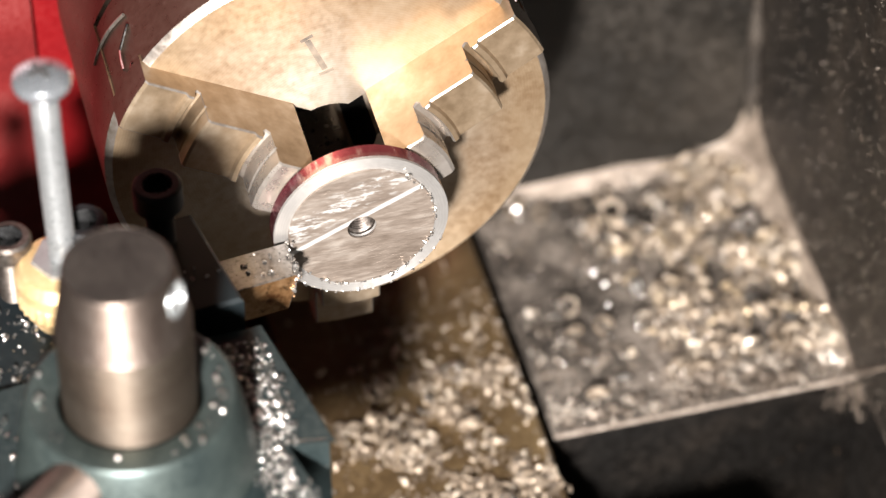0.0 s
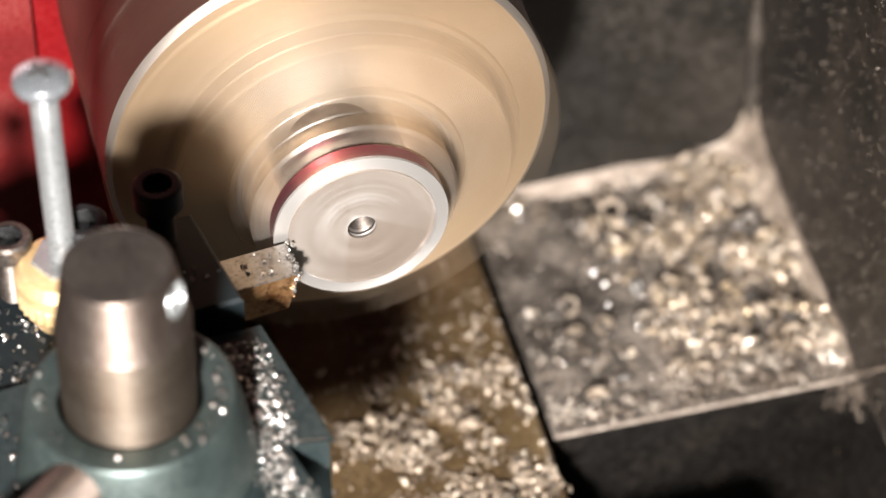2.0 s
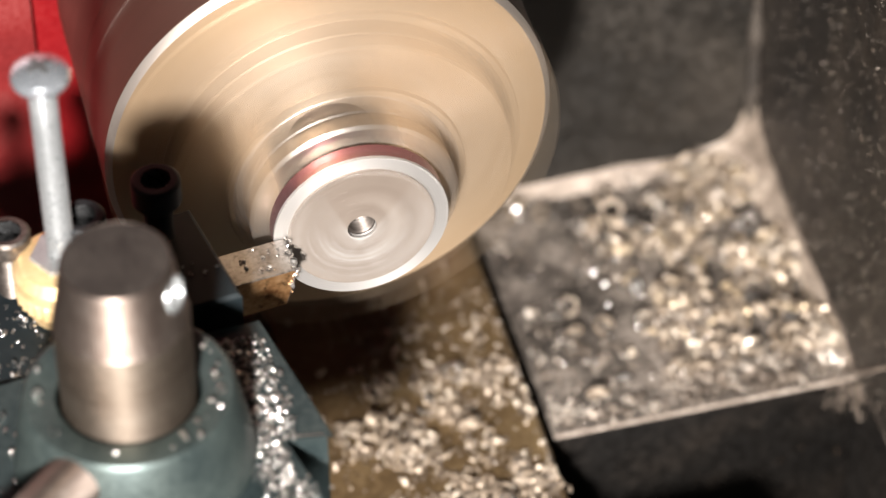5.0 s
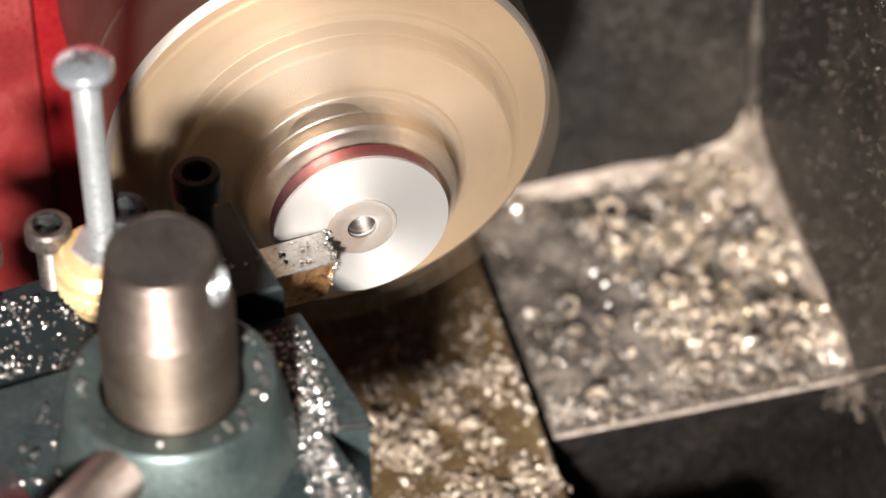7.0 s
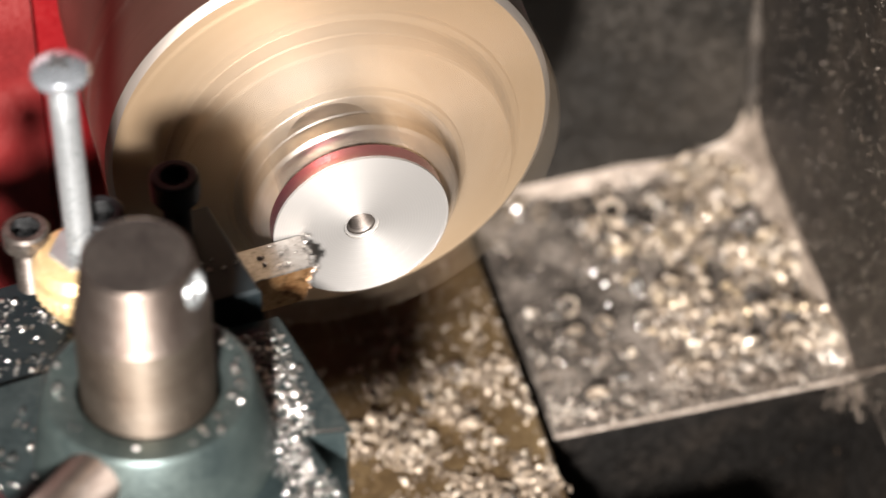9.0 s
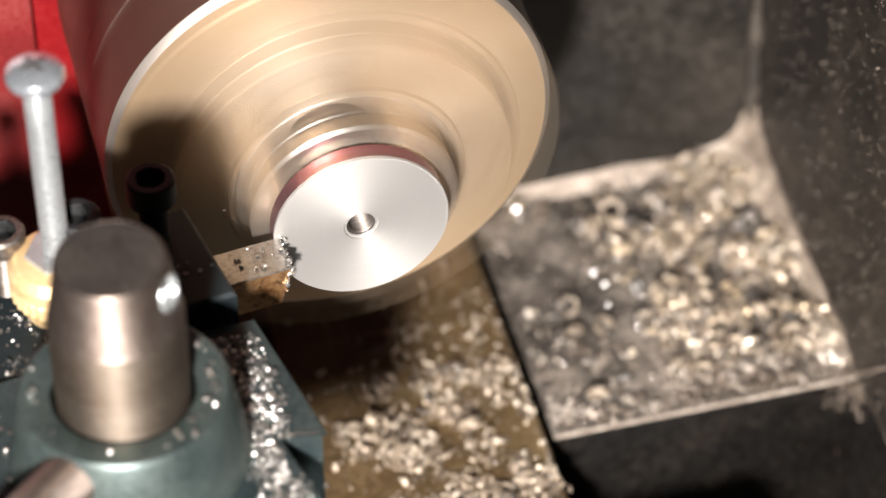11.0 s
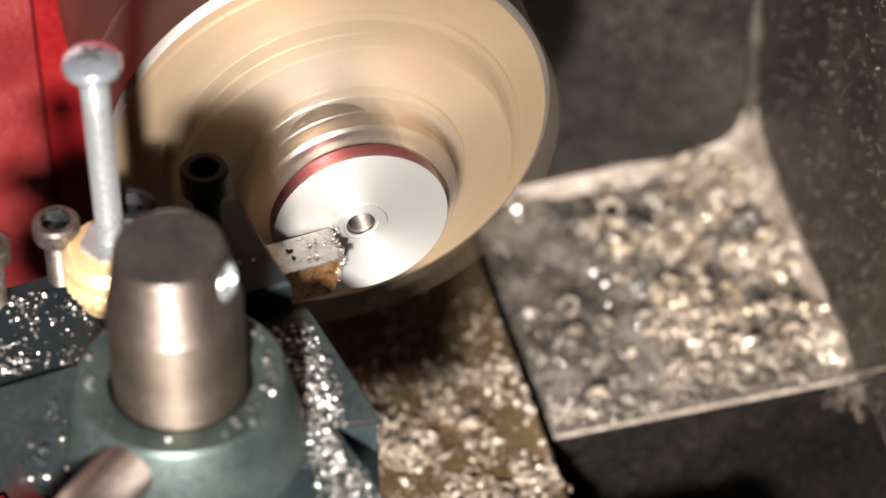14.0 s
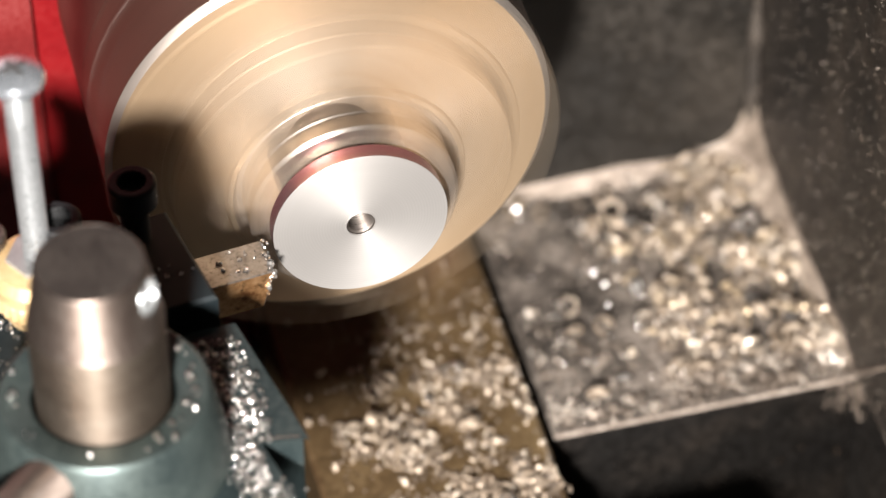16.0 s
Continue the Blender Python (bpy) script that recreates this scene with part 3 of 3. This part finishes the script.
def chuck():
    ob = thing("lathe_chuck", "three-jaw steel lathe chuck with a tan oily face gripping a disc", "lathe chuck")
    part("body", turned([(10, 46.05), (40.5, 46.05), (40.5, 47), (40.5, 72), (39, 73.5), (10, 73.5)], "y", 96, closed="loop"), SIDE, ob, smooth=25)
    for k in range(3):
        bm = bmesh.new()
        chuck_sector(bm, math.pi / 2 + k * 2 * math.pi / 3, CHUCK_AT, 46)
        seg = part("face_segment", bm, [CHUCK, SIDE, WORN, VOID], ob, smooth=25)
        seg.data.use_auto_texspace = False      # the turning grain runs round the spindle
        seg.data.texspace_location, seg.data.texspace_size = (0, 0.034, 0), (0.0405, 0.012, 0.0405)
        # bore walls black and rim darker: their shade is in the colour
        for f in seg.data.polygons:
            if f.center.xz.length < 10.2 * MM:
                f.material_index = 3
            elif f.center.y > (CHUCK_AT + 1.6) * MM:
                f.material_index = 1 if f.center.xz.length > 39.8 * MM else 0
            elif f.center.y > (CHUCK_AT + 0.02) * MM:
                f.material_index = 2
    part("bore", turned([(9.98, 47), (9.98, 73), (0.5, 73)], "y", 32, closed=False), VOID, ob, "hollow bore, its shade painted black")
    part("backplate", turned([(30, 73.6), (38, 73.6), (38, 80), (30, 80)], "y", 64, closed="loop"), CHUCK, ob)
    for k in range(3):
        jaw(radians(30 + 120 * k), ob)
    # a scribed mark on the face: one stem with two short serifs
    bm = bmesh.new()
    for a, b, w, up in (((-3.4, 23.8), (-0.5, 16.6), 0.55, 0.02), ((-4.6, 23.7), (-2.4, 24.8), 0.34, 0.03), ((-1.6, 15.6), (1.0, 16.4), 0.34, 0.04)):
        a, b = Vector((a[0], CHUCK_AT - up, a[1])), Vector((b[0], CHUCK_AT - up, b[1]))
        s = (b - a).cross(Vector((0, 1, 0))).normalized() * w
        q = [a - s, a + s, b + s, b - s]
        front = [bm.verts.new(v) for v in q]
        back = [bm.verts.new(v + Vector((0, 0.5, 0))) for v in q]
        bm.faces.new(front)
        for i in range(4):
            bm.faces.new((front[i], front[(i + 1) % 4], back[(i + 1) % 4], back[i]))
    part("stamped_mark", bm, MARK, ob, "faint grey stamped mark")
    # where each jaw's guide comes out of the rim: bright worn edges round the opening
    def rim_edge(points, r, name, mat):
        bm = bmesh.new()
        pts = [Vector((40.5 * math.cos(radians(a)), y, 40.5 * math.sin(radians(a)))) for a, y in points]
        for p, q in zip(pts, pts[1:]):
            rod(p, q, r, segs=8, bm=bm)
        part(name, bm, mat, ob)
    for k in range(3):
        a = 150 + 120 * k
        rim_edge([(a - 6 + 1.5 * i, 38.2 + 1.7 * math.sin(i / 12 * math.pi * 0.75)) for i in range(13)], 0.36, "slot_end", WORN)
        rim_edge([(a - 6.4, 35.3), (a - 5, 34.4), (a - 1.2, 32.2), (a - 0.6, 30.0), (a - 0.5, 27.6)], 0.32, "slot_edge", EDGE)
        rim_edge([(a - 4.1, 26.4), (a - 3.0, 24.8), (a - 2.0, 23.4)], 0.36, "slot_edge", EDGE)
    # a keyhole in the rim, with a bright worn edge
    for k in range(3):
        a = radians(90 + 120 * k)
        d = Vector((math.cos(a), 0, math.sin(a)))
        c = d * 40.2 + Vector((0, 50, 0))
        # a solid black disc paints the dark of the opening
        part("key_socket", rod(c, c + d * 0.5, 4.2, segs=24), VOID, ob)
    return ob


# ---- workpiece ----
HOLE = 2.55
FACE = 0.5          # the finished face
PASS_TWO = [15.5, 12.6, 11.0, 9.3, 7.6, 6.1, 4.6, 3.1]
PASS_ONE = [13.0, 11.3, 9.4, 7.7, 6.1, 4.7, HOLE + 0.02]


def annulus(r0, r1, y0, y1, segs=96):
    e = 0.005
    return turned([(r0, y0 + e), (r0 + e, y0), (r1 - e, y0), (r1, y0 + e), (r1, y1), (r0, y1)], "y", segs, closed="loop")


def workpiece():
    ob = thing("workpiece", "bright aluminium disc with a threaded centre hole held in the chuck", "workpiece")
    part("disc", turned([(15.44, FACE), (15.5, FACE + 0.06), (15.5, 1.5), (15.5, 3.5), (14.4, 4.5), (14.2, 4.55), (10.4, 4.55), (10.4, 8), (HOLE, 8), (HOLE, FACE + 0.1), (HOLE + 0.1, FACE)], "y", 128, closed="loop"), [FACED, EDGE, DYED, DULL_SCREW, PALE_RED], ob, smooth=30)
    disc = ob.children[0]
    for f in disc.data.polygons:
        if abs(f.normal.y) < 0.6 or f.center.y > FACE * MM + 0.001:
            f.material_index = 3 if f.center.xz.length < 0.004 else (4 if f.center.y < 0.0015 else 2) if f.center.y < 0.0035 and f.center.xz.length > 0.015 else 1
    bm = bmesh.new()
    n, turns = 160, 10
    rows = []
    for i in range(n + 1):
        a, y = 2 * math.pi * turns * i / n, FACE + 0.45 + 6.0 * i / n
        rows.append([bm.verts.new((r * math.cos(a), y + dy, r * math.sin(a))) for r, dy in ((HOLE, -0.3), (HOLE - 0.5, 0), (HOLE, 0.3))])
    for p, q in zip(rows, rows[1:]):
        for i in range(2):
            bm.faces.new((p[i], p[i + 1], q[i + 1], q[i]))
    part("thread", bm, DULL_SCREW, ob, "fine screw thread")
    part("hole_end", rod((0, 7.9, 0), (0, 9, 0), HOLE - 0.05), VOID, ob)
    part("burr", annulus(HOLE + 0.02, 2.75, 0.35, FACE - 0.001), FACED, ob, "small raised burr round the hole")
    return ob


def cut_rings():
    """The metal that the tool takes off, as rings one inside the other: the raw skin, then the second cut."""
    out = []
    for name, radii, y0, y1, mat, label in (("raw_skin_ring", PASS_ONE, -0.45, 0.0, RAW, "thin ring of saw-marked raw aluminium, turned off the disc"),
                                            ("second_cut_ring", PASS_TWO, 0.0, FACE, FACED, "thin ring of smooth aluminium, turned off the disc")):
        for r1, r0 in zip(radii, radii[1:]):
            ob = part(name, annulus(r0, r1, y0 + 0.001, y1 - 0.001), mat, smooth=30)
            tagged(ob, label, "metal ring", group=name + "s")
            if r1 == PASS_ONE[0]:
                rnd = random.Random(51)
                rim = [(rnd.uniform(12.6, 13.1), rnd.uniform(-2.6, 0.9)) for _ in range(70)]
                bits = curls("edge_burr", [(r * math.cos(a), -0.6 + 0.3 * math.sin(7 * a), r * math.sin(a) - 0.2) for r, a in rim], CHIP, "ragged bright burrs on the sawn edge", (0.1, 0.32), seed=52)
                bits.parent = ob
                del bits["category"]
            if r1 == PASS_TWO[0]:
                rnd = random.Random(53)
                rim = [(rnd.uniform(15.2, 15.6), rnd.uniform(-2.4, -0.2)) for _ in range(34)]
                bits = curls("rim_burr", [(r * math.cos(a), 0.0, r * math.sin(a) - 0.2) for r, a in rim], CHIP, "ragged bright burrs on the outer rim", (0.08, 0.3), seed=54)
                bits.parent = ob
                del bits["category"]
            out.append((ob, r0, name))
    return out


# ---- tool post on the cross slide ----
POST_X, POST_Y = -38.7, -47.7


def tool_bit():
    ob = thing("tool_bit", "square tool steel bit with a straw-tinted side clamped in the holder", "cutting tool")
    top = [(-66, -15.3), (-3.1, -7.6), (-3.9, 0.45), (-5.2, 0.15), (-67, -7.3)]
    bot = [(-66, -15.3), (-5.4, -7.5), (-5.9, -0.3), (-6.8, -0.7), (-67, -7.5)]
    bm = bmesh.new()
    a = [bm.verts.new((x, y, 0)) for x, y in top]
    b = [bm.verts.new((x, y, -8)) for x, y in bot]
    bm.faces.new(a)
    bm.faces.new(b)
    for i in range(5):
        f = bm.faces.new((a[i], a[(i + 1) % 5], b[(i + 1) % 5], b[i]))
        f.material_index = 1 if i in (0, 1) else 0
    bmesh.ops.bevel(bm, geom=bm.edges, offset=0.15, segments=2, affect="EDGES")
    part("shank", bm, [TOOL, TINT], ob, smooth=30)
    return ob


def cap_screw(x, y, top, mat, parent, head=4.2, tall=5.0, down=8.0, lean=0.0):
    """A socket head cap screw: head with a hexagon socket, and its threaded shank."""
    bm = turned([(0.01, top - tall), (head - 0.3, top - tall), (head, top - tall + 0.3), (head, top - 0.5), (head - 0.5, top), (2.55, top)], "z", 40, (x, y, 0), closed=False)
    sock = bmesh.new()
    hexa = [sock.verts.new((x + 2.5 * math.cos(k * math.pi / 3), y + 2.5 * math.sin(k * math.pi / 3), top - 0.3)) for k in range(6)]
    low = [sock.verts.new((v.co.x, v.co.y, top - 2.4)) for v in hexa]
    for i in range(6):
        sock.faces.new((hexa[i], hexa[(i + 1) % 6], low[(i + 1) % 6], low[i]))
    sock.faces.new(low)
    ring = [sock.verts.new((x + 2.62 * math.cos(k * math.pi / 3), y + 2.62 * math.sin(k * math.pi / 3), top - 0.02)) for k in range(6)]
    for i in range(6):
        sock.faces.new((ring[i], ring[(i + 1) % 6], hexa[(i + 1) % 6], hexa[i]))
    s = part("clamp_screw", bm, mat, parent, "socket head screw", smooth=35)
    part("hex_socket", sock, SOCKET, s, smooth=0)
    prof = []
    n = int(down / 0.8)
    for i in range(n):
        z = top - tall - 0.8 * i
        prof += [(2.5, z), (2.1, z - 0.4)]
    part("thread", turned(prof, "z", 20, (x, y, 0)), mat, s)
    return s


def tool_holder():
    ob = thing("tool_holder", "blue-black steel quick-change tool holder with chips on top", "tool holder")
    upper = [(-33.0, -23.2), (-15.3, -21.0), (-19.6, 1.8), (-33.6, -0.2)]
    lower = [(-74, -27.9), (-33.1, -23.2), (-33.7, 0.0), (-75.5, -6.1)]
    part("clamp_block", prism(upper, 2.2, 10, 0.6), HOLDER, ob)
    part("top_plate", prism(lower, 2.2, 4.6, 0.4), HOLDER, ob)
    part("back_wall", prism([(-74, -27.9), (-15.3, -21.0), (-16.4, -15.2), (-74.4, -22)], -8.5, 2.19, 0.01), HOLDER, ob)
    part("lower_jaw", prism([(-74, -27.9), (-15.3, -21.0), (-19.6, 1.8), (-75.5, -6.1)], -20, -8.6, 0.5), HOLDER, ob)
    cap_screw(-25.6, -3.6, 23, BLACK, ob, down=10)
    cap_screw(-39.2, -8.9, 23, BLACK, ob, down=14)
    cap_screw(-51.3, -4.9, 18.6, DULL_SCREW, ob, head=4.0, tall=3.7, down=11)
    cap_screw(-63.4, -7.2, 18.6, DULL_SCREW, ob, head=4.0, tall=3.7, down=11)
    return ob


def height_nut():
    x, y = -43.2, -11.2
    ob = thing("height_nut", "knurled brass height nut with a long bright machine screw", "adjusting screw")
    bm = bmesh.new()
    segs = 64
    rings = []
    for r, z, k in ((3.0, 4.65, 0), (5.6, 4.65, 0), (6.3, 5.2, 0), (7.6, 8.6, 0.14), (8.2, 9.2, 0.2), (8.2, 11.6, 0.2), (8.0, 12.0, 0), (8.4, 12.6, 0), (8.4, 14.6, 0), (7.2, 16.3, 0), (5.6, 16.9, 0), (3.0, 16.9, 0)):
        rings.append([bm.verts.new((x + (r + k * (-1) ** i) * math.cos(2 * math.pi * i / segs), y + (r + k * (-1) ** i) * math.sin(2 * math.pi * i / segs), z)) for i in range(segs)])
    for a, b in zip(rings, rings[1:]):
        for i in range(segs):
            bm.faces.new((a[i], a[(i + 1) % segs], b[(i + 1) % segs], b[i]))
    bm.faces.new(rings[0])
    bm.faces.new(rings[-1])
    part("knurled_nut", bm, BRASS, ob, "round brass nut", smooth=25)
    part("washer", turned([(2.2, 16.95), (5.2, 16.95), (5.4, 17.2), (5.2, 18.0), (2.2, 18.0)], "z", 6, (x, y, 0), closed="loop"), ZINC, ob, "grey lock nut", smooth=0)
    prof = []
    for i in range(41):
        z = 17.5 + 0.9 * i
        prof += [(2.35, z), (2.35, z + 0.1), (1.8, z + 0.46), (1.8, z + 0.56)]
    screw = part("machine_screw", turned(prof, "z", 28, (x, y, 0)), ZINC, ob, "bright zinc-plated threaded screw", smooth=28)
    bm = turned([(2.0, 52.6), (2.4, 52.9), (4.5, 55.3), (4.8, 55.9), (4.8, 56.8), (4.5, 57.4), (3.5, 58.0), (1.7, 58.4), (0.05, 58.5)], "z", 48, (x, y, 0))
    part("head", bm, CHROME, screw, "rounded screw head with a cross recess", smooth=30)
    # solid wings in darker zinc paint the shade of the cross recess
    for k in range(4):
        a = radians(25 + 90 * k)
        moved_box = box(-0.5, 0.5, 0.0, 2.1, 57.6, 58.54 + 0.01 * k, 0.1)
        moved(moved_box, Matrix.Translation((x, y, 0)) @ Matrix.Rotation(a, 4, "Z"))
        part("recess_wing", moved_box, SHADED_ZINC, screw)
    return ob


def tool_post():
    ob = thing("tool_post", "grey-green quick-change tool post with a bright steel centre stud", "tool post")
    outline = [(-69, -29.6), (-44, -26.2), (-13.8, -24.6), (-8.1, -51.8), (-15.8, -50.6), (-11.0, -71), (-14, -75.5), (-58, -75.5), (-62.5, -54)]
    part("block", prism(outline, -12, 6, 0.7), BLOCK, ob, "dark grey-green block strewn with chips")
    part("collar", turned([(11.6, 20.3), (12.0, 20.6), (16.4, 20.6), (17.1, 19.9), (19.6, 6.02), (11.6, 6.02)], "z", 80, (POST_X, POST_Y, 0), closed="loop"), COLLAR, ob, "grey-green clamp ring")
    taper = [(10.5 - 1.75 * k / 16, 38.0 + 10.7 * k / 16) for k in range(17)]
    bm = turned([(10.75, 6.1), (10.75, 37.3), *taper, (8.5, 49.0), (8.3, 49.0)], "z", 120, (POST_X, POST_Y, 0), closed=False)
    d = Vector((0.86, -0.51, 0)).normalized()
    c = Vector((POST_X, POST_Y, 44.3))
    gone = [f for f in bm.faces if (f.calc_center_median() - c).dot(d) > 3 and (f.calc_center_median() - c).cross(d).length < 2.6]
    bmesh.ops.delete(bm, geom=gone, context="FACES")
    stud = part("centre_stud", bm, [POST, POST_SHAFT], ob, "ground steel stud with a tapered end", smooth=7)
    for f in stud.data.polygons:
        if f.center.z < 37.4 * MM:
            f.material_index = 1
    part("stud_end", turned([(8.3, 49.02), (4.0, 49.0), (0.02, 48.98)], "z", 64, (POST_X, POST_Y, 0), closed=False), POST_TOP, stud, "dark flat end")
    face = Matrix.Translation(c + d * 9.42) @ d.to_track_quat("Z", "Y").to_matrix().to_4x4() @ Matrix.Rotation(radians(-10), 4, "X")
    part("cross_hole", moved(turned([(3.1, -0.35), (2.95, 0.12), (2.7, 0.1), (2.1, -0.9), (2.05, -5.0), (0.02, -5.2)], "z", 40, closed=False), face), ZINC, stud, "bright countersunk cross hole")
    part("worn_edge", rod((-15.4, -50.55, 5.75), (-8.5, -51.6, 5.75), 0.3, segs=10), SILVER, ob, "bright worn edge of the dovetail")
    part("handle", rod((-48.6, -58.6, 15.4), (-74, -82.0, 14.5), 5.0, 5.0, 40, chamfer=0.5), POST, ob, "round steel locking handle")
    return ob


def slide():
    ob = thing("compound_slide", "red and grey compound slide carrying the tool post", "compound slide")
    part("top_plate", prism([(-66, -95), (-38, -88), (-38, -34), (-66, -30)], -60, -12.1, 1.0), BLOCK, ob)
    part("guard", prism([(-92, -100), (-67.5, -96), (-67.3, -22), (-92, -22)], -50, -25, 1.5), RED, ob, "red painted side")
    part("cross_slide", prism([(-92, -200), (-14, -200), (-20, -20), (-92, -20)], -75.9, -60.1, 1.0), BLOCK, ob)
    return ob


def carriage():
    """An unseen saddle bridging both ways under the slides, added to cut bounce light."""
    ob = thing("carriage", "unseen black saddle astride the lathe bed, cutting light bounced onto the chuck", "carriage")
    part("saddle", prism([(-96, -220), (62, -220), (62, -28), (-96, -28)], -89.6, -76.0, 1.5), VOID, ob)
    part("apron", prism([(-96, -220), (-62, -220), (-62, -28), (-96, -28)], -170, -89.7, 1.5), VOID, ob)
    return ob


def chips_on_post():
    rnd = random.Random(21)
    spots = []
    while len(spots) < 1300:
        y = rnd.uniform(-74, -27)
        x = -19.8 + 6.0 * rnd.random() ** 1.3 - 0.10 * (y + 27) * 0.2 + rnd.gauss(0, 1.2)
        if Vector((x - POST_X, y - POST_Y)).length > 19.6 and x < -13.5 - 0.2 * (y + 25) - 1 and not (-51.5 > y > -60 and x > -15):
            spots.append((x, y, 6))
    a = curls("block_chips", spots, CHIP, "bright aluminium chips piled on the tool post block", (0.10, 0.32), seed=22)
    b = curls("left_chips", scatter(30, -66, -52, -52, -31, 6, 23) + [(-60 + rnd.gauss(0, 1.5), -55 + rnd.gauss(0, 3.0), 6) for _ in range(16)], CHIP, "few bright chips lying on the block", (0.15, 0.6), seed=24)
    c = curls("holder_chips", scatter(330, -73, -46, -25, -7, 4.6, 25, clumpy(6, 2.2, 0.15)), CHIP, "bright chips strewn over the tool holder", (0.08, 0.32), seed=26)
    d = curls("collar_chips", [(POST_X + 14.2 * math.cos(t) + rnd.gauss(0, 0.9), POST_Y + 14.2 * math.sin(t) + rnd.gauss(0, 0.9), 20.6)
                               for t in (rnd.uniform(-1.2, 1.3) if rnd.random() < 0.8 else rnd.uniform(1.3, 5) for _ in range(44))],
              CHIP, "few chips lying on the clamp ring", (0.2, 0.55), seed=27)
    e = curls("tool_chips", [(-3.6 + rnd.gauss(0, 0.5), rnd.uniform(-7, 0.3), 0.0) for _ in range(20)] + [(rnd.uniform(-13, -4), rnd.uniform(-7, -0.5) + 0.0, 0.0) for _ in range(14)]
              + [(-3.4 - 0.28 * k + rnd.gauss(0, 0.2), -7.75 + rnd.gauss(0, 0.15), -0.9 * k - 0.3) for k in (0, 0, 0, 0, 0, 0, 1, 1, 1, 1, 1, 2, 2, 2, 2, 3, 3, 3, 4, 4, 5)],
              CHIP, "fresh fine chips clinging to the tool tip", (0.12, 0.42), seed=28)
    f = curls("small_chips", scatter(14, -32, -18, -19, -3, 10, 29), CHIP, "few tiny chips on the tool holder", (0.12, 0.3), seed=30)
    return [a, b, c, d, e, f]


MARK = material("stamped_grey", [(0.17, 0.142, 0.118), (0.38, 0.31, 0.24)], (0.5, 0.6), 0.5, 1, 5, 0)

room()
bed()
headstock()
tray()
dust_bank()
the_chuck = chuck()
the_work = workpiece()
rings = cut_rings()
carriage()
carried_things = [slide(), tool_post(), tool_holder(), height_nut(), tool_bit(), *chips_on_post()]
chips_on_bed()
chips_on_tray()
large_curls()
strands()


# ---- what moves ----
# cross slide: seconds, travel across and along the bed in millimetres
FEED = [(0.0, -9.98, -1.70), (3.3, -10.02, -1.70), (3.6, -10.05, -1.45), (3.8, -10.08, -0.95), (4.0, -10.12, -0.55), (4.2, -10.5, -0.55), (4.7, -10.7, -0.55),
        (5.3, -8.7, -0.55), (6.3, -5.4, -0.52), (6.5, -4.72, -0.52), (7.0, -3.07, -0.55), (7.5, -1.60, -0.55), (7.8, -0.2, -0.55), (8.0, 0.80, -0.58), (8.15, 1.45, -0.56), (8.3, 0.55, -0.55),
        (8.5, -1.05, -0.52), (8.8, -4.0, -0.45), (9.0, -6.80, -0.42), (9.2, -9.3, -0.40), (9.6, -11.2, -0.35), (10.3, -11.9, -0.15), (11.0, -10.8, -0.06), (11.3, -10.1, -0.05), (11.5, -9.56, -0.05),
        (12.0, -8.01, 0.03), (12.5, -6.34, 0.04), (13.0, -4.62, 0.06), (13.5, -3.12, 0.06), (14.0, -1.62, 0.03), (14.5, 0.0, 0.0), (14.8, 0.35, 0.0), (15.0, -0.08, 0.0),
        (15.1, -1.7, 0.0), (15.2, -3.8, 0.0), (15.3, -5.3, -0.02), (15.5, -9.54, -0.05), (15.6, -10.7, -0.03), (15.8, -13.3, 0.0), (16.0, -13.97, 0.0)]


def spin_angles():
    """The chuck's turn in degrees at each thirtieth of a second: at rest, then up to speed."""
    rate = [(0.0, 0.0), (0.38, 0.0), (0.417, 3.0), (0.45, 6.0), (0.483, 7.5), (0.517, 7.0), (0.55, 20.0), (0.60, 48.0), (0.80, 70.0), (1.0, 76.0), (2.0, 82.0), (2.6, 86.0), (16.1, 86.0)]
    angle, out = 0.0, []
    for f in range(frame(16.0)):
        out.append(angle)
        t = (f + 0.5) / FPS
        for (t0, r0), (t1, r1) in zip(rate, rate[1:]):
            if t0 <= t < t1:
                angle += r0 + (r1 - r0) * (t - t0) / (t1 - t0)
                break
    return out


def cut_time(r, after):
    """When the tool's point, feeding inwards after that time, comes to the radius r."""
    for (t0, x0, _), (t1, x1, _) in zip(FEED, FEED[1:]):
        if t0 >= after and 3.0 - x0 >= r >= 3.0 - x1:
            return t0 + (t1 - t0) * (r - 3.0 + x0) / (x0 - x1)
    return after + 3.3


def motions():
    angles = spin_angles()
    spin = [(f / FPS, pose(AXIS.x, 0, AXIS.z, 0, -(a % 360), 0)) for f, a in enumerate(angles)]
    walk(the_chuck, spin)
    walk(the_work, spin)
    for ob in carried_things:
        walk(ob, [(t, pose(x * MM, y * MM, 0)) for t, x, y in FEED])
    # each ring turns with the disc until it is cut free, then drops in front of it to the bed
    for ob, r0, name in rings:
        t = cut_time(r0, 4.6 if name == "raw_skin_ring" else 10.9) - 0.17
        last = int(t * FPS)
        a = angles[last] % 360
        rows = spin[:last + 1]
        for k, (dy, dz, tip) in enumerate(((-2.5, -4, 12), (-4.5, -30, 40), (-6, -62, 65), (-7, -88.0, 88))):
            rows.append(((last + 1 + k) / FPS, pose(AXIS.x, dy * MM, dz * MM, -tip, 0, 0) @ pose(0, 0, 0, 0, -a, 0)))
        rows.append((16.0, rows[-1][1]))
        walk(ob, rows)


motions()
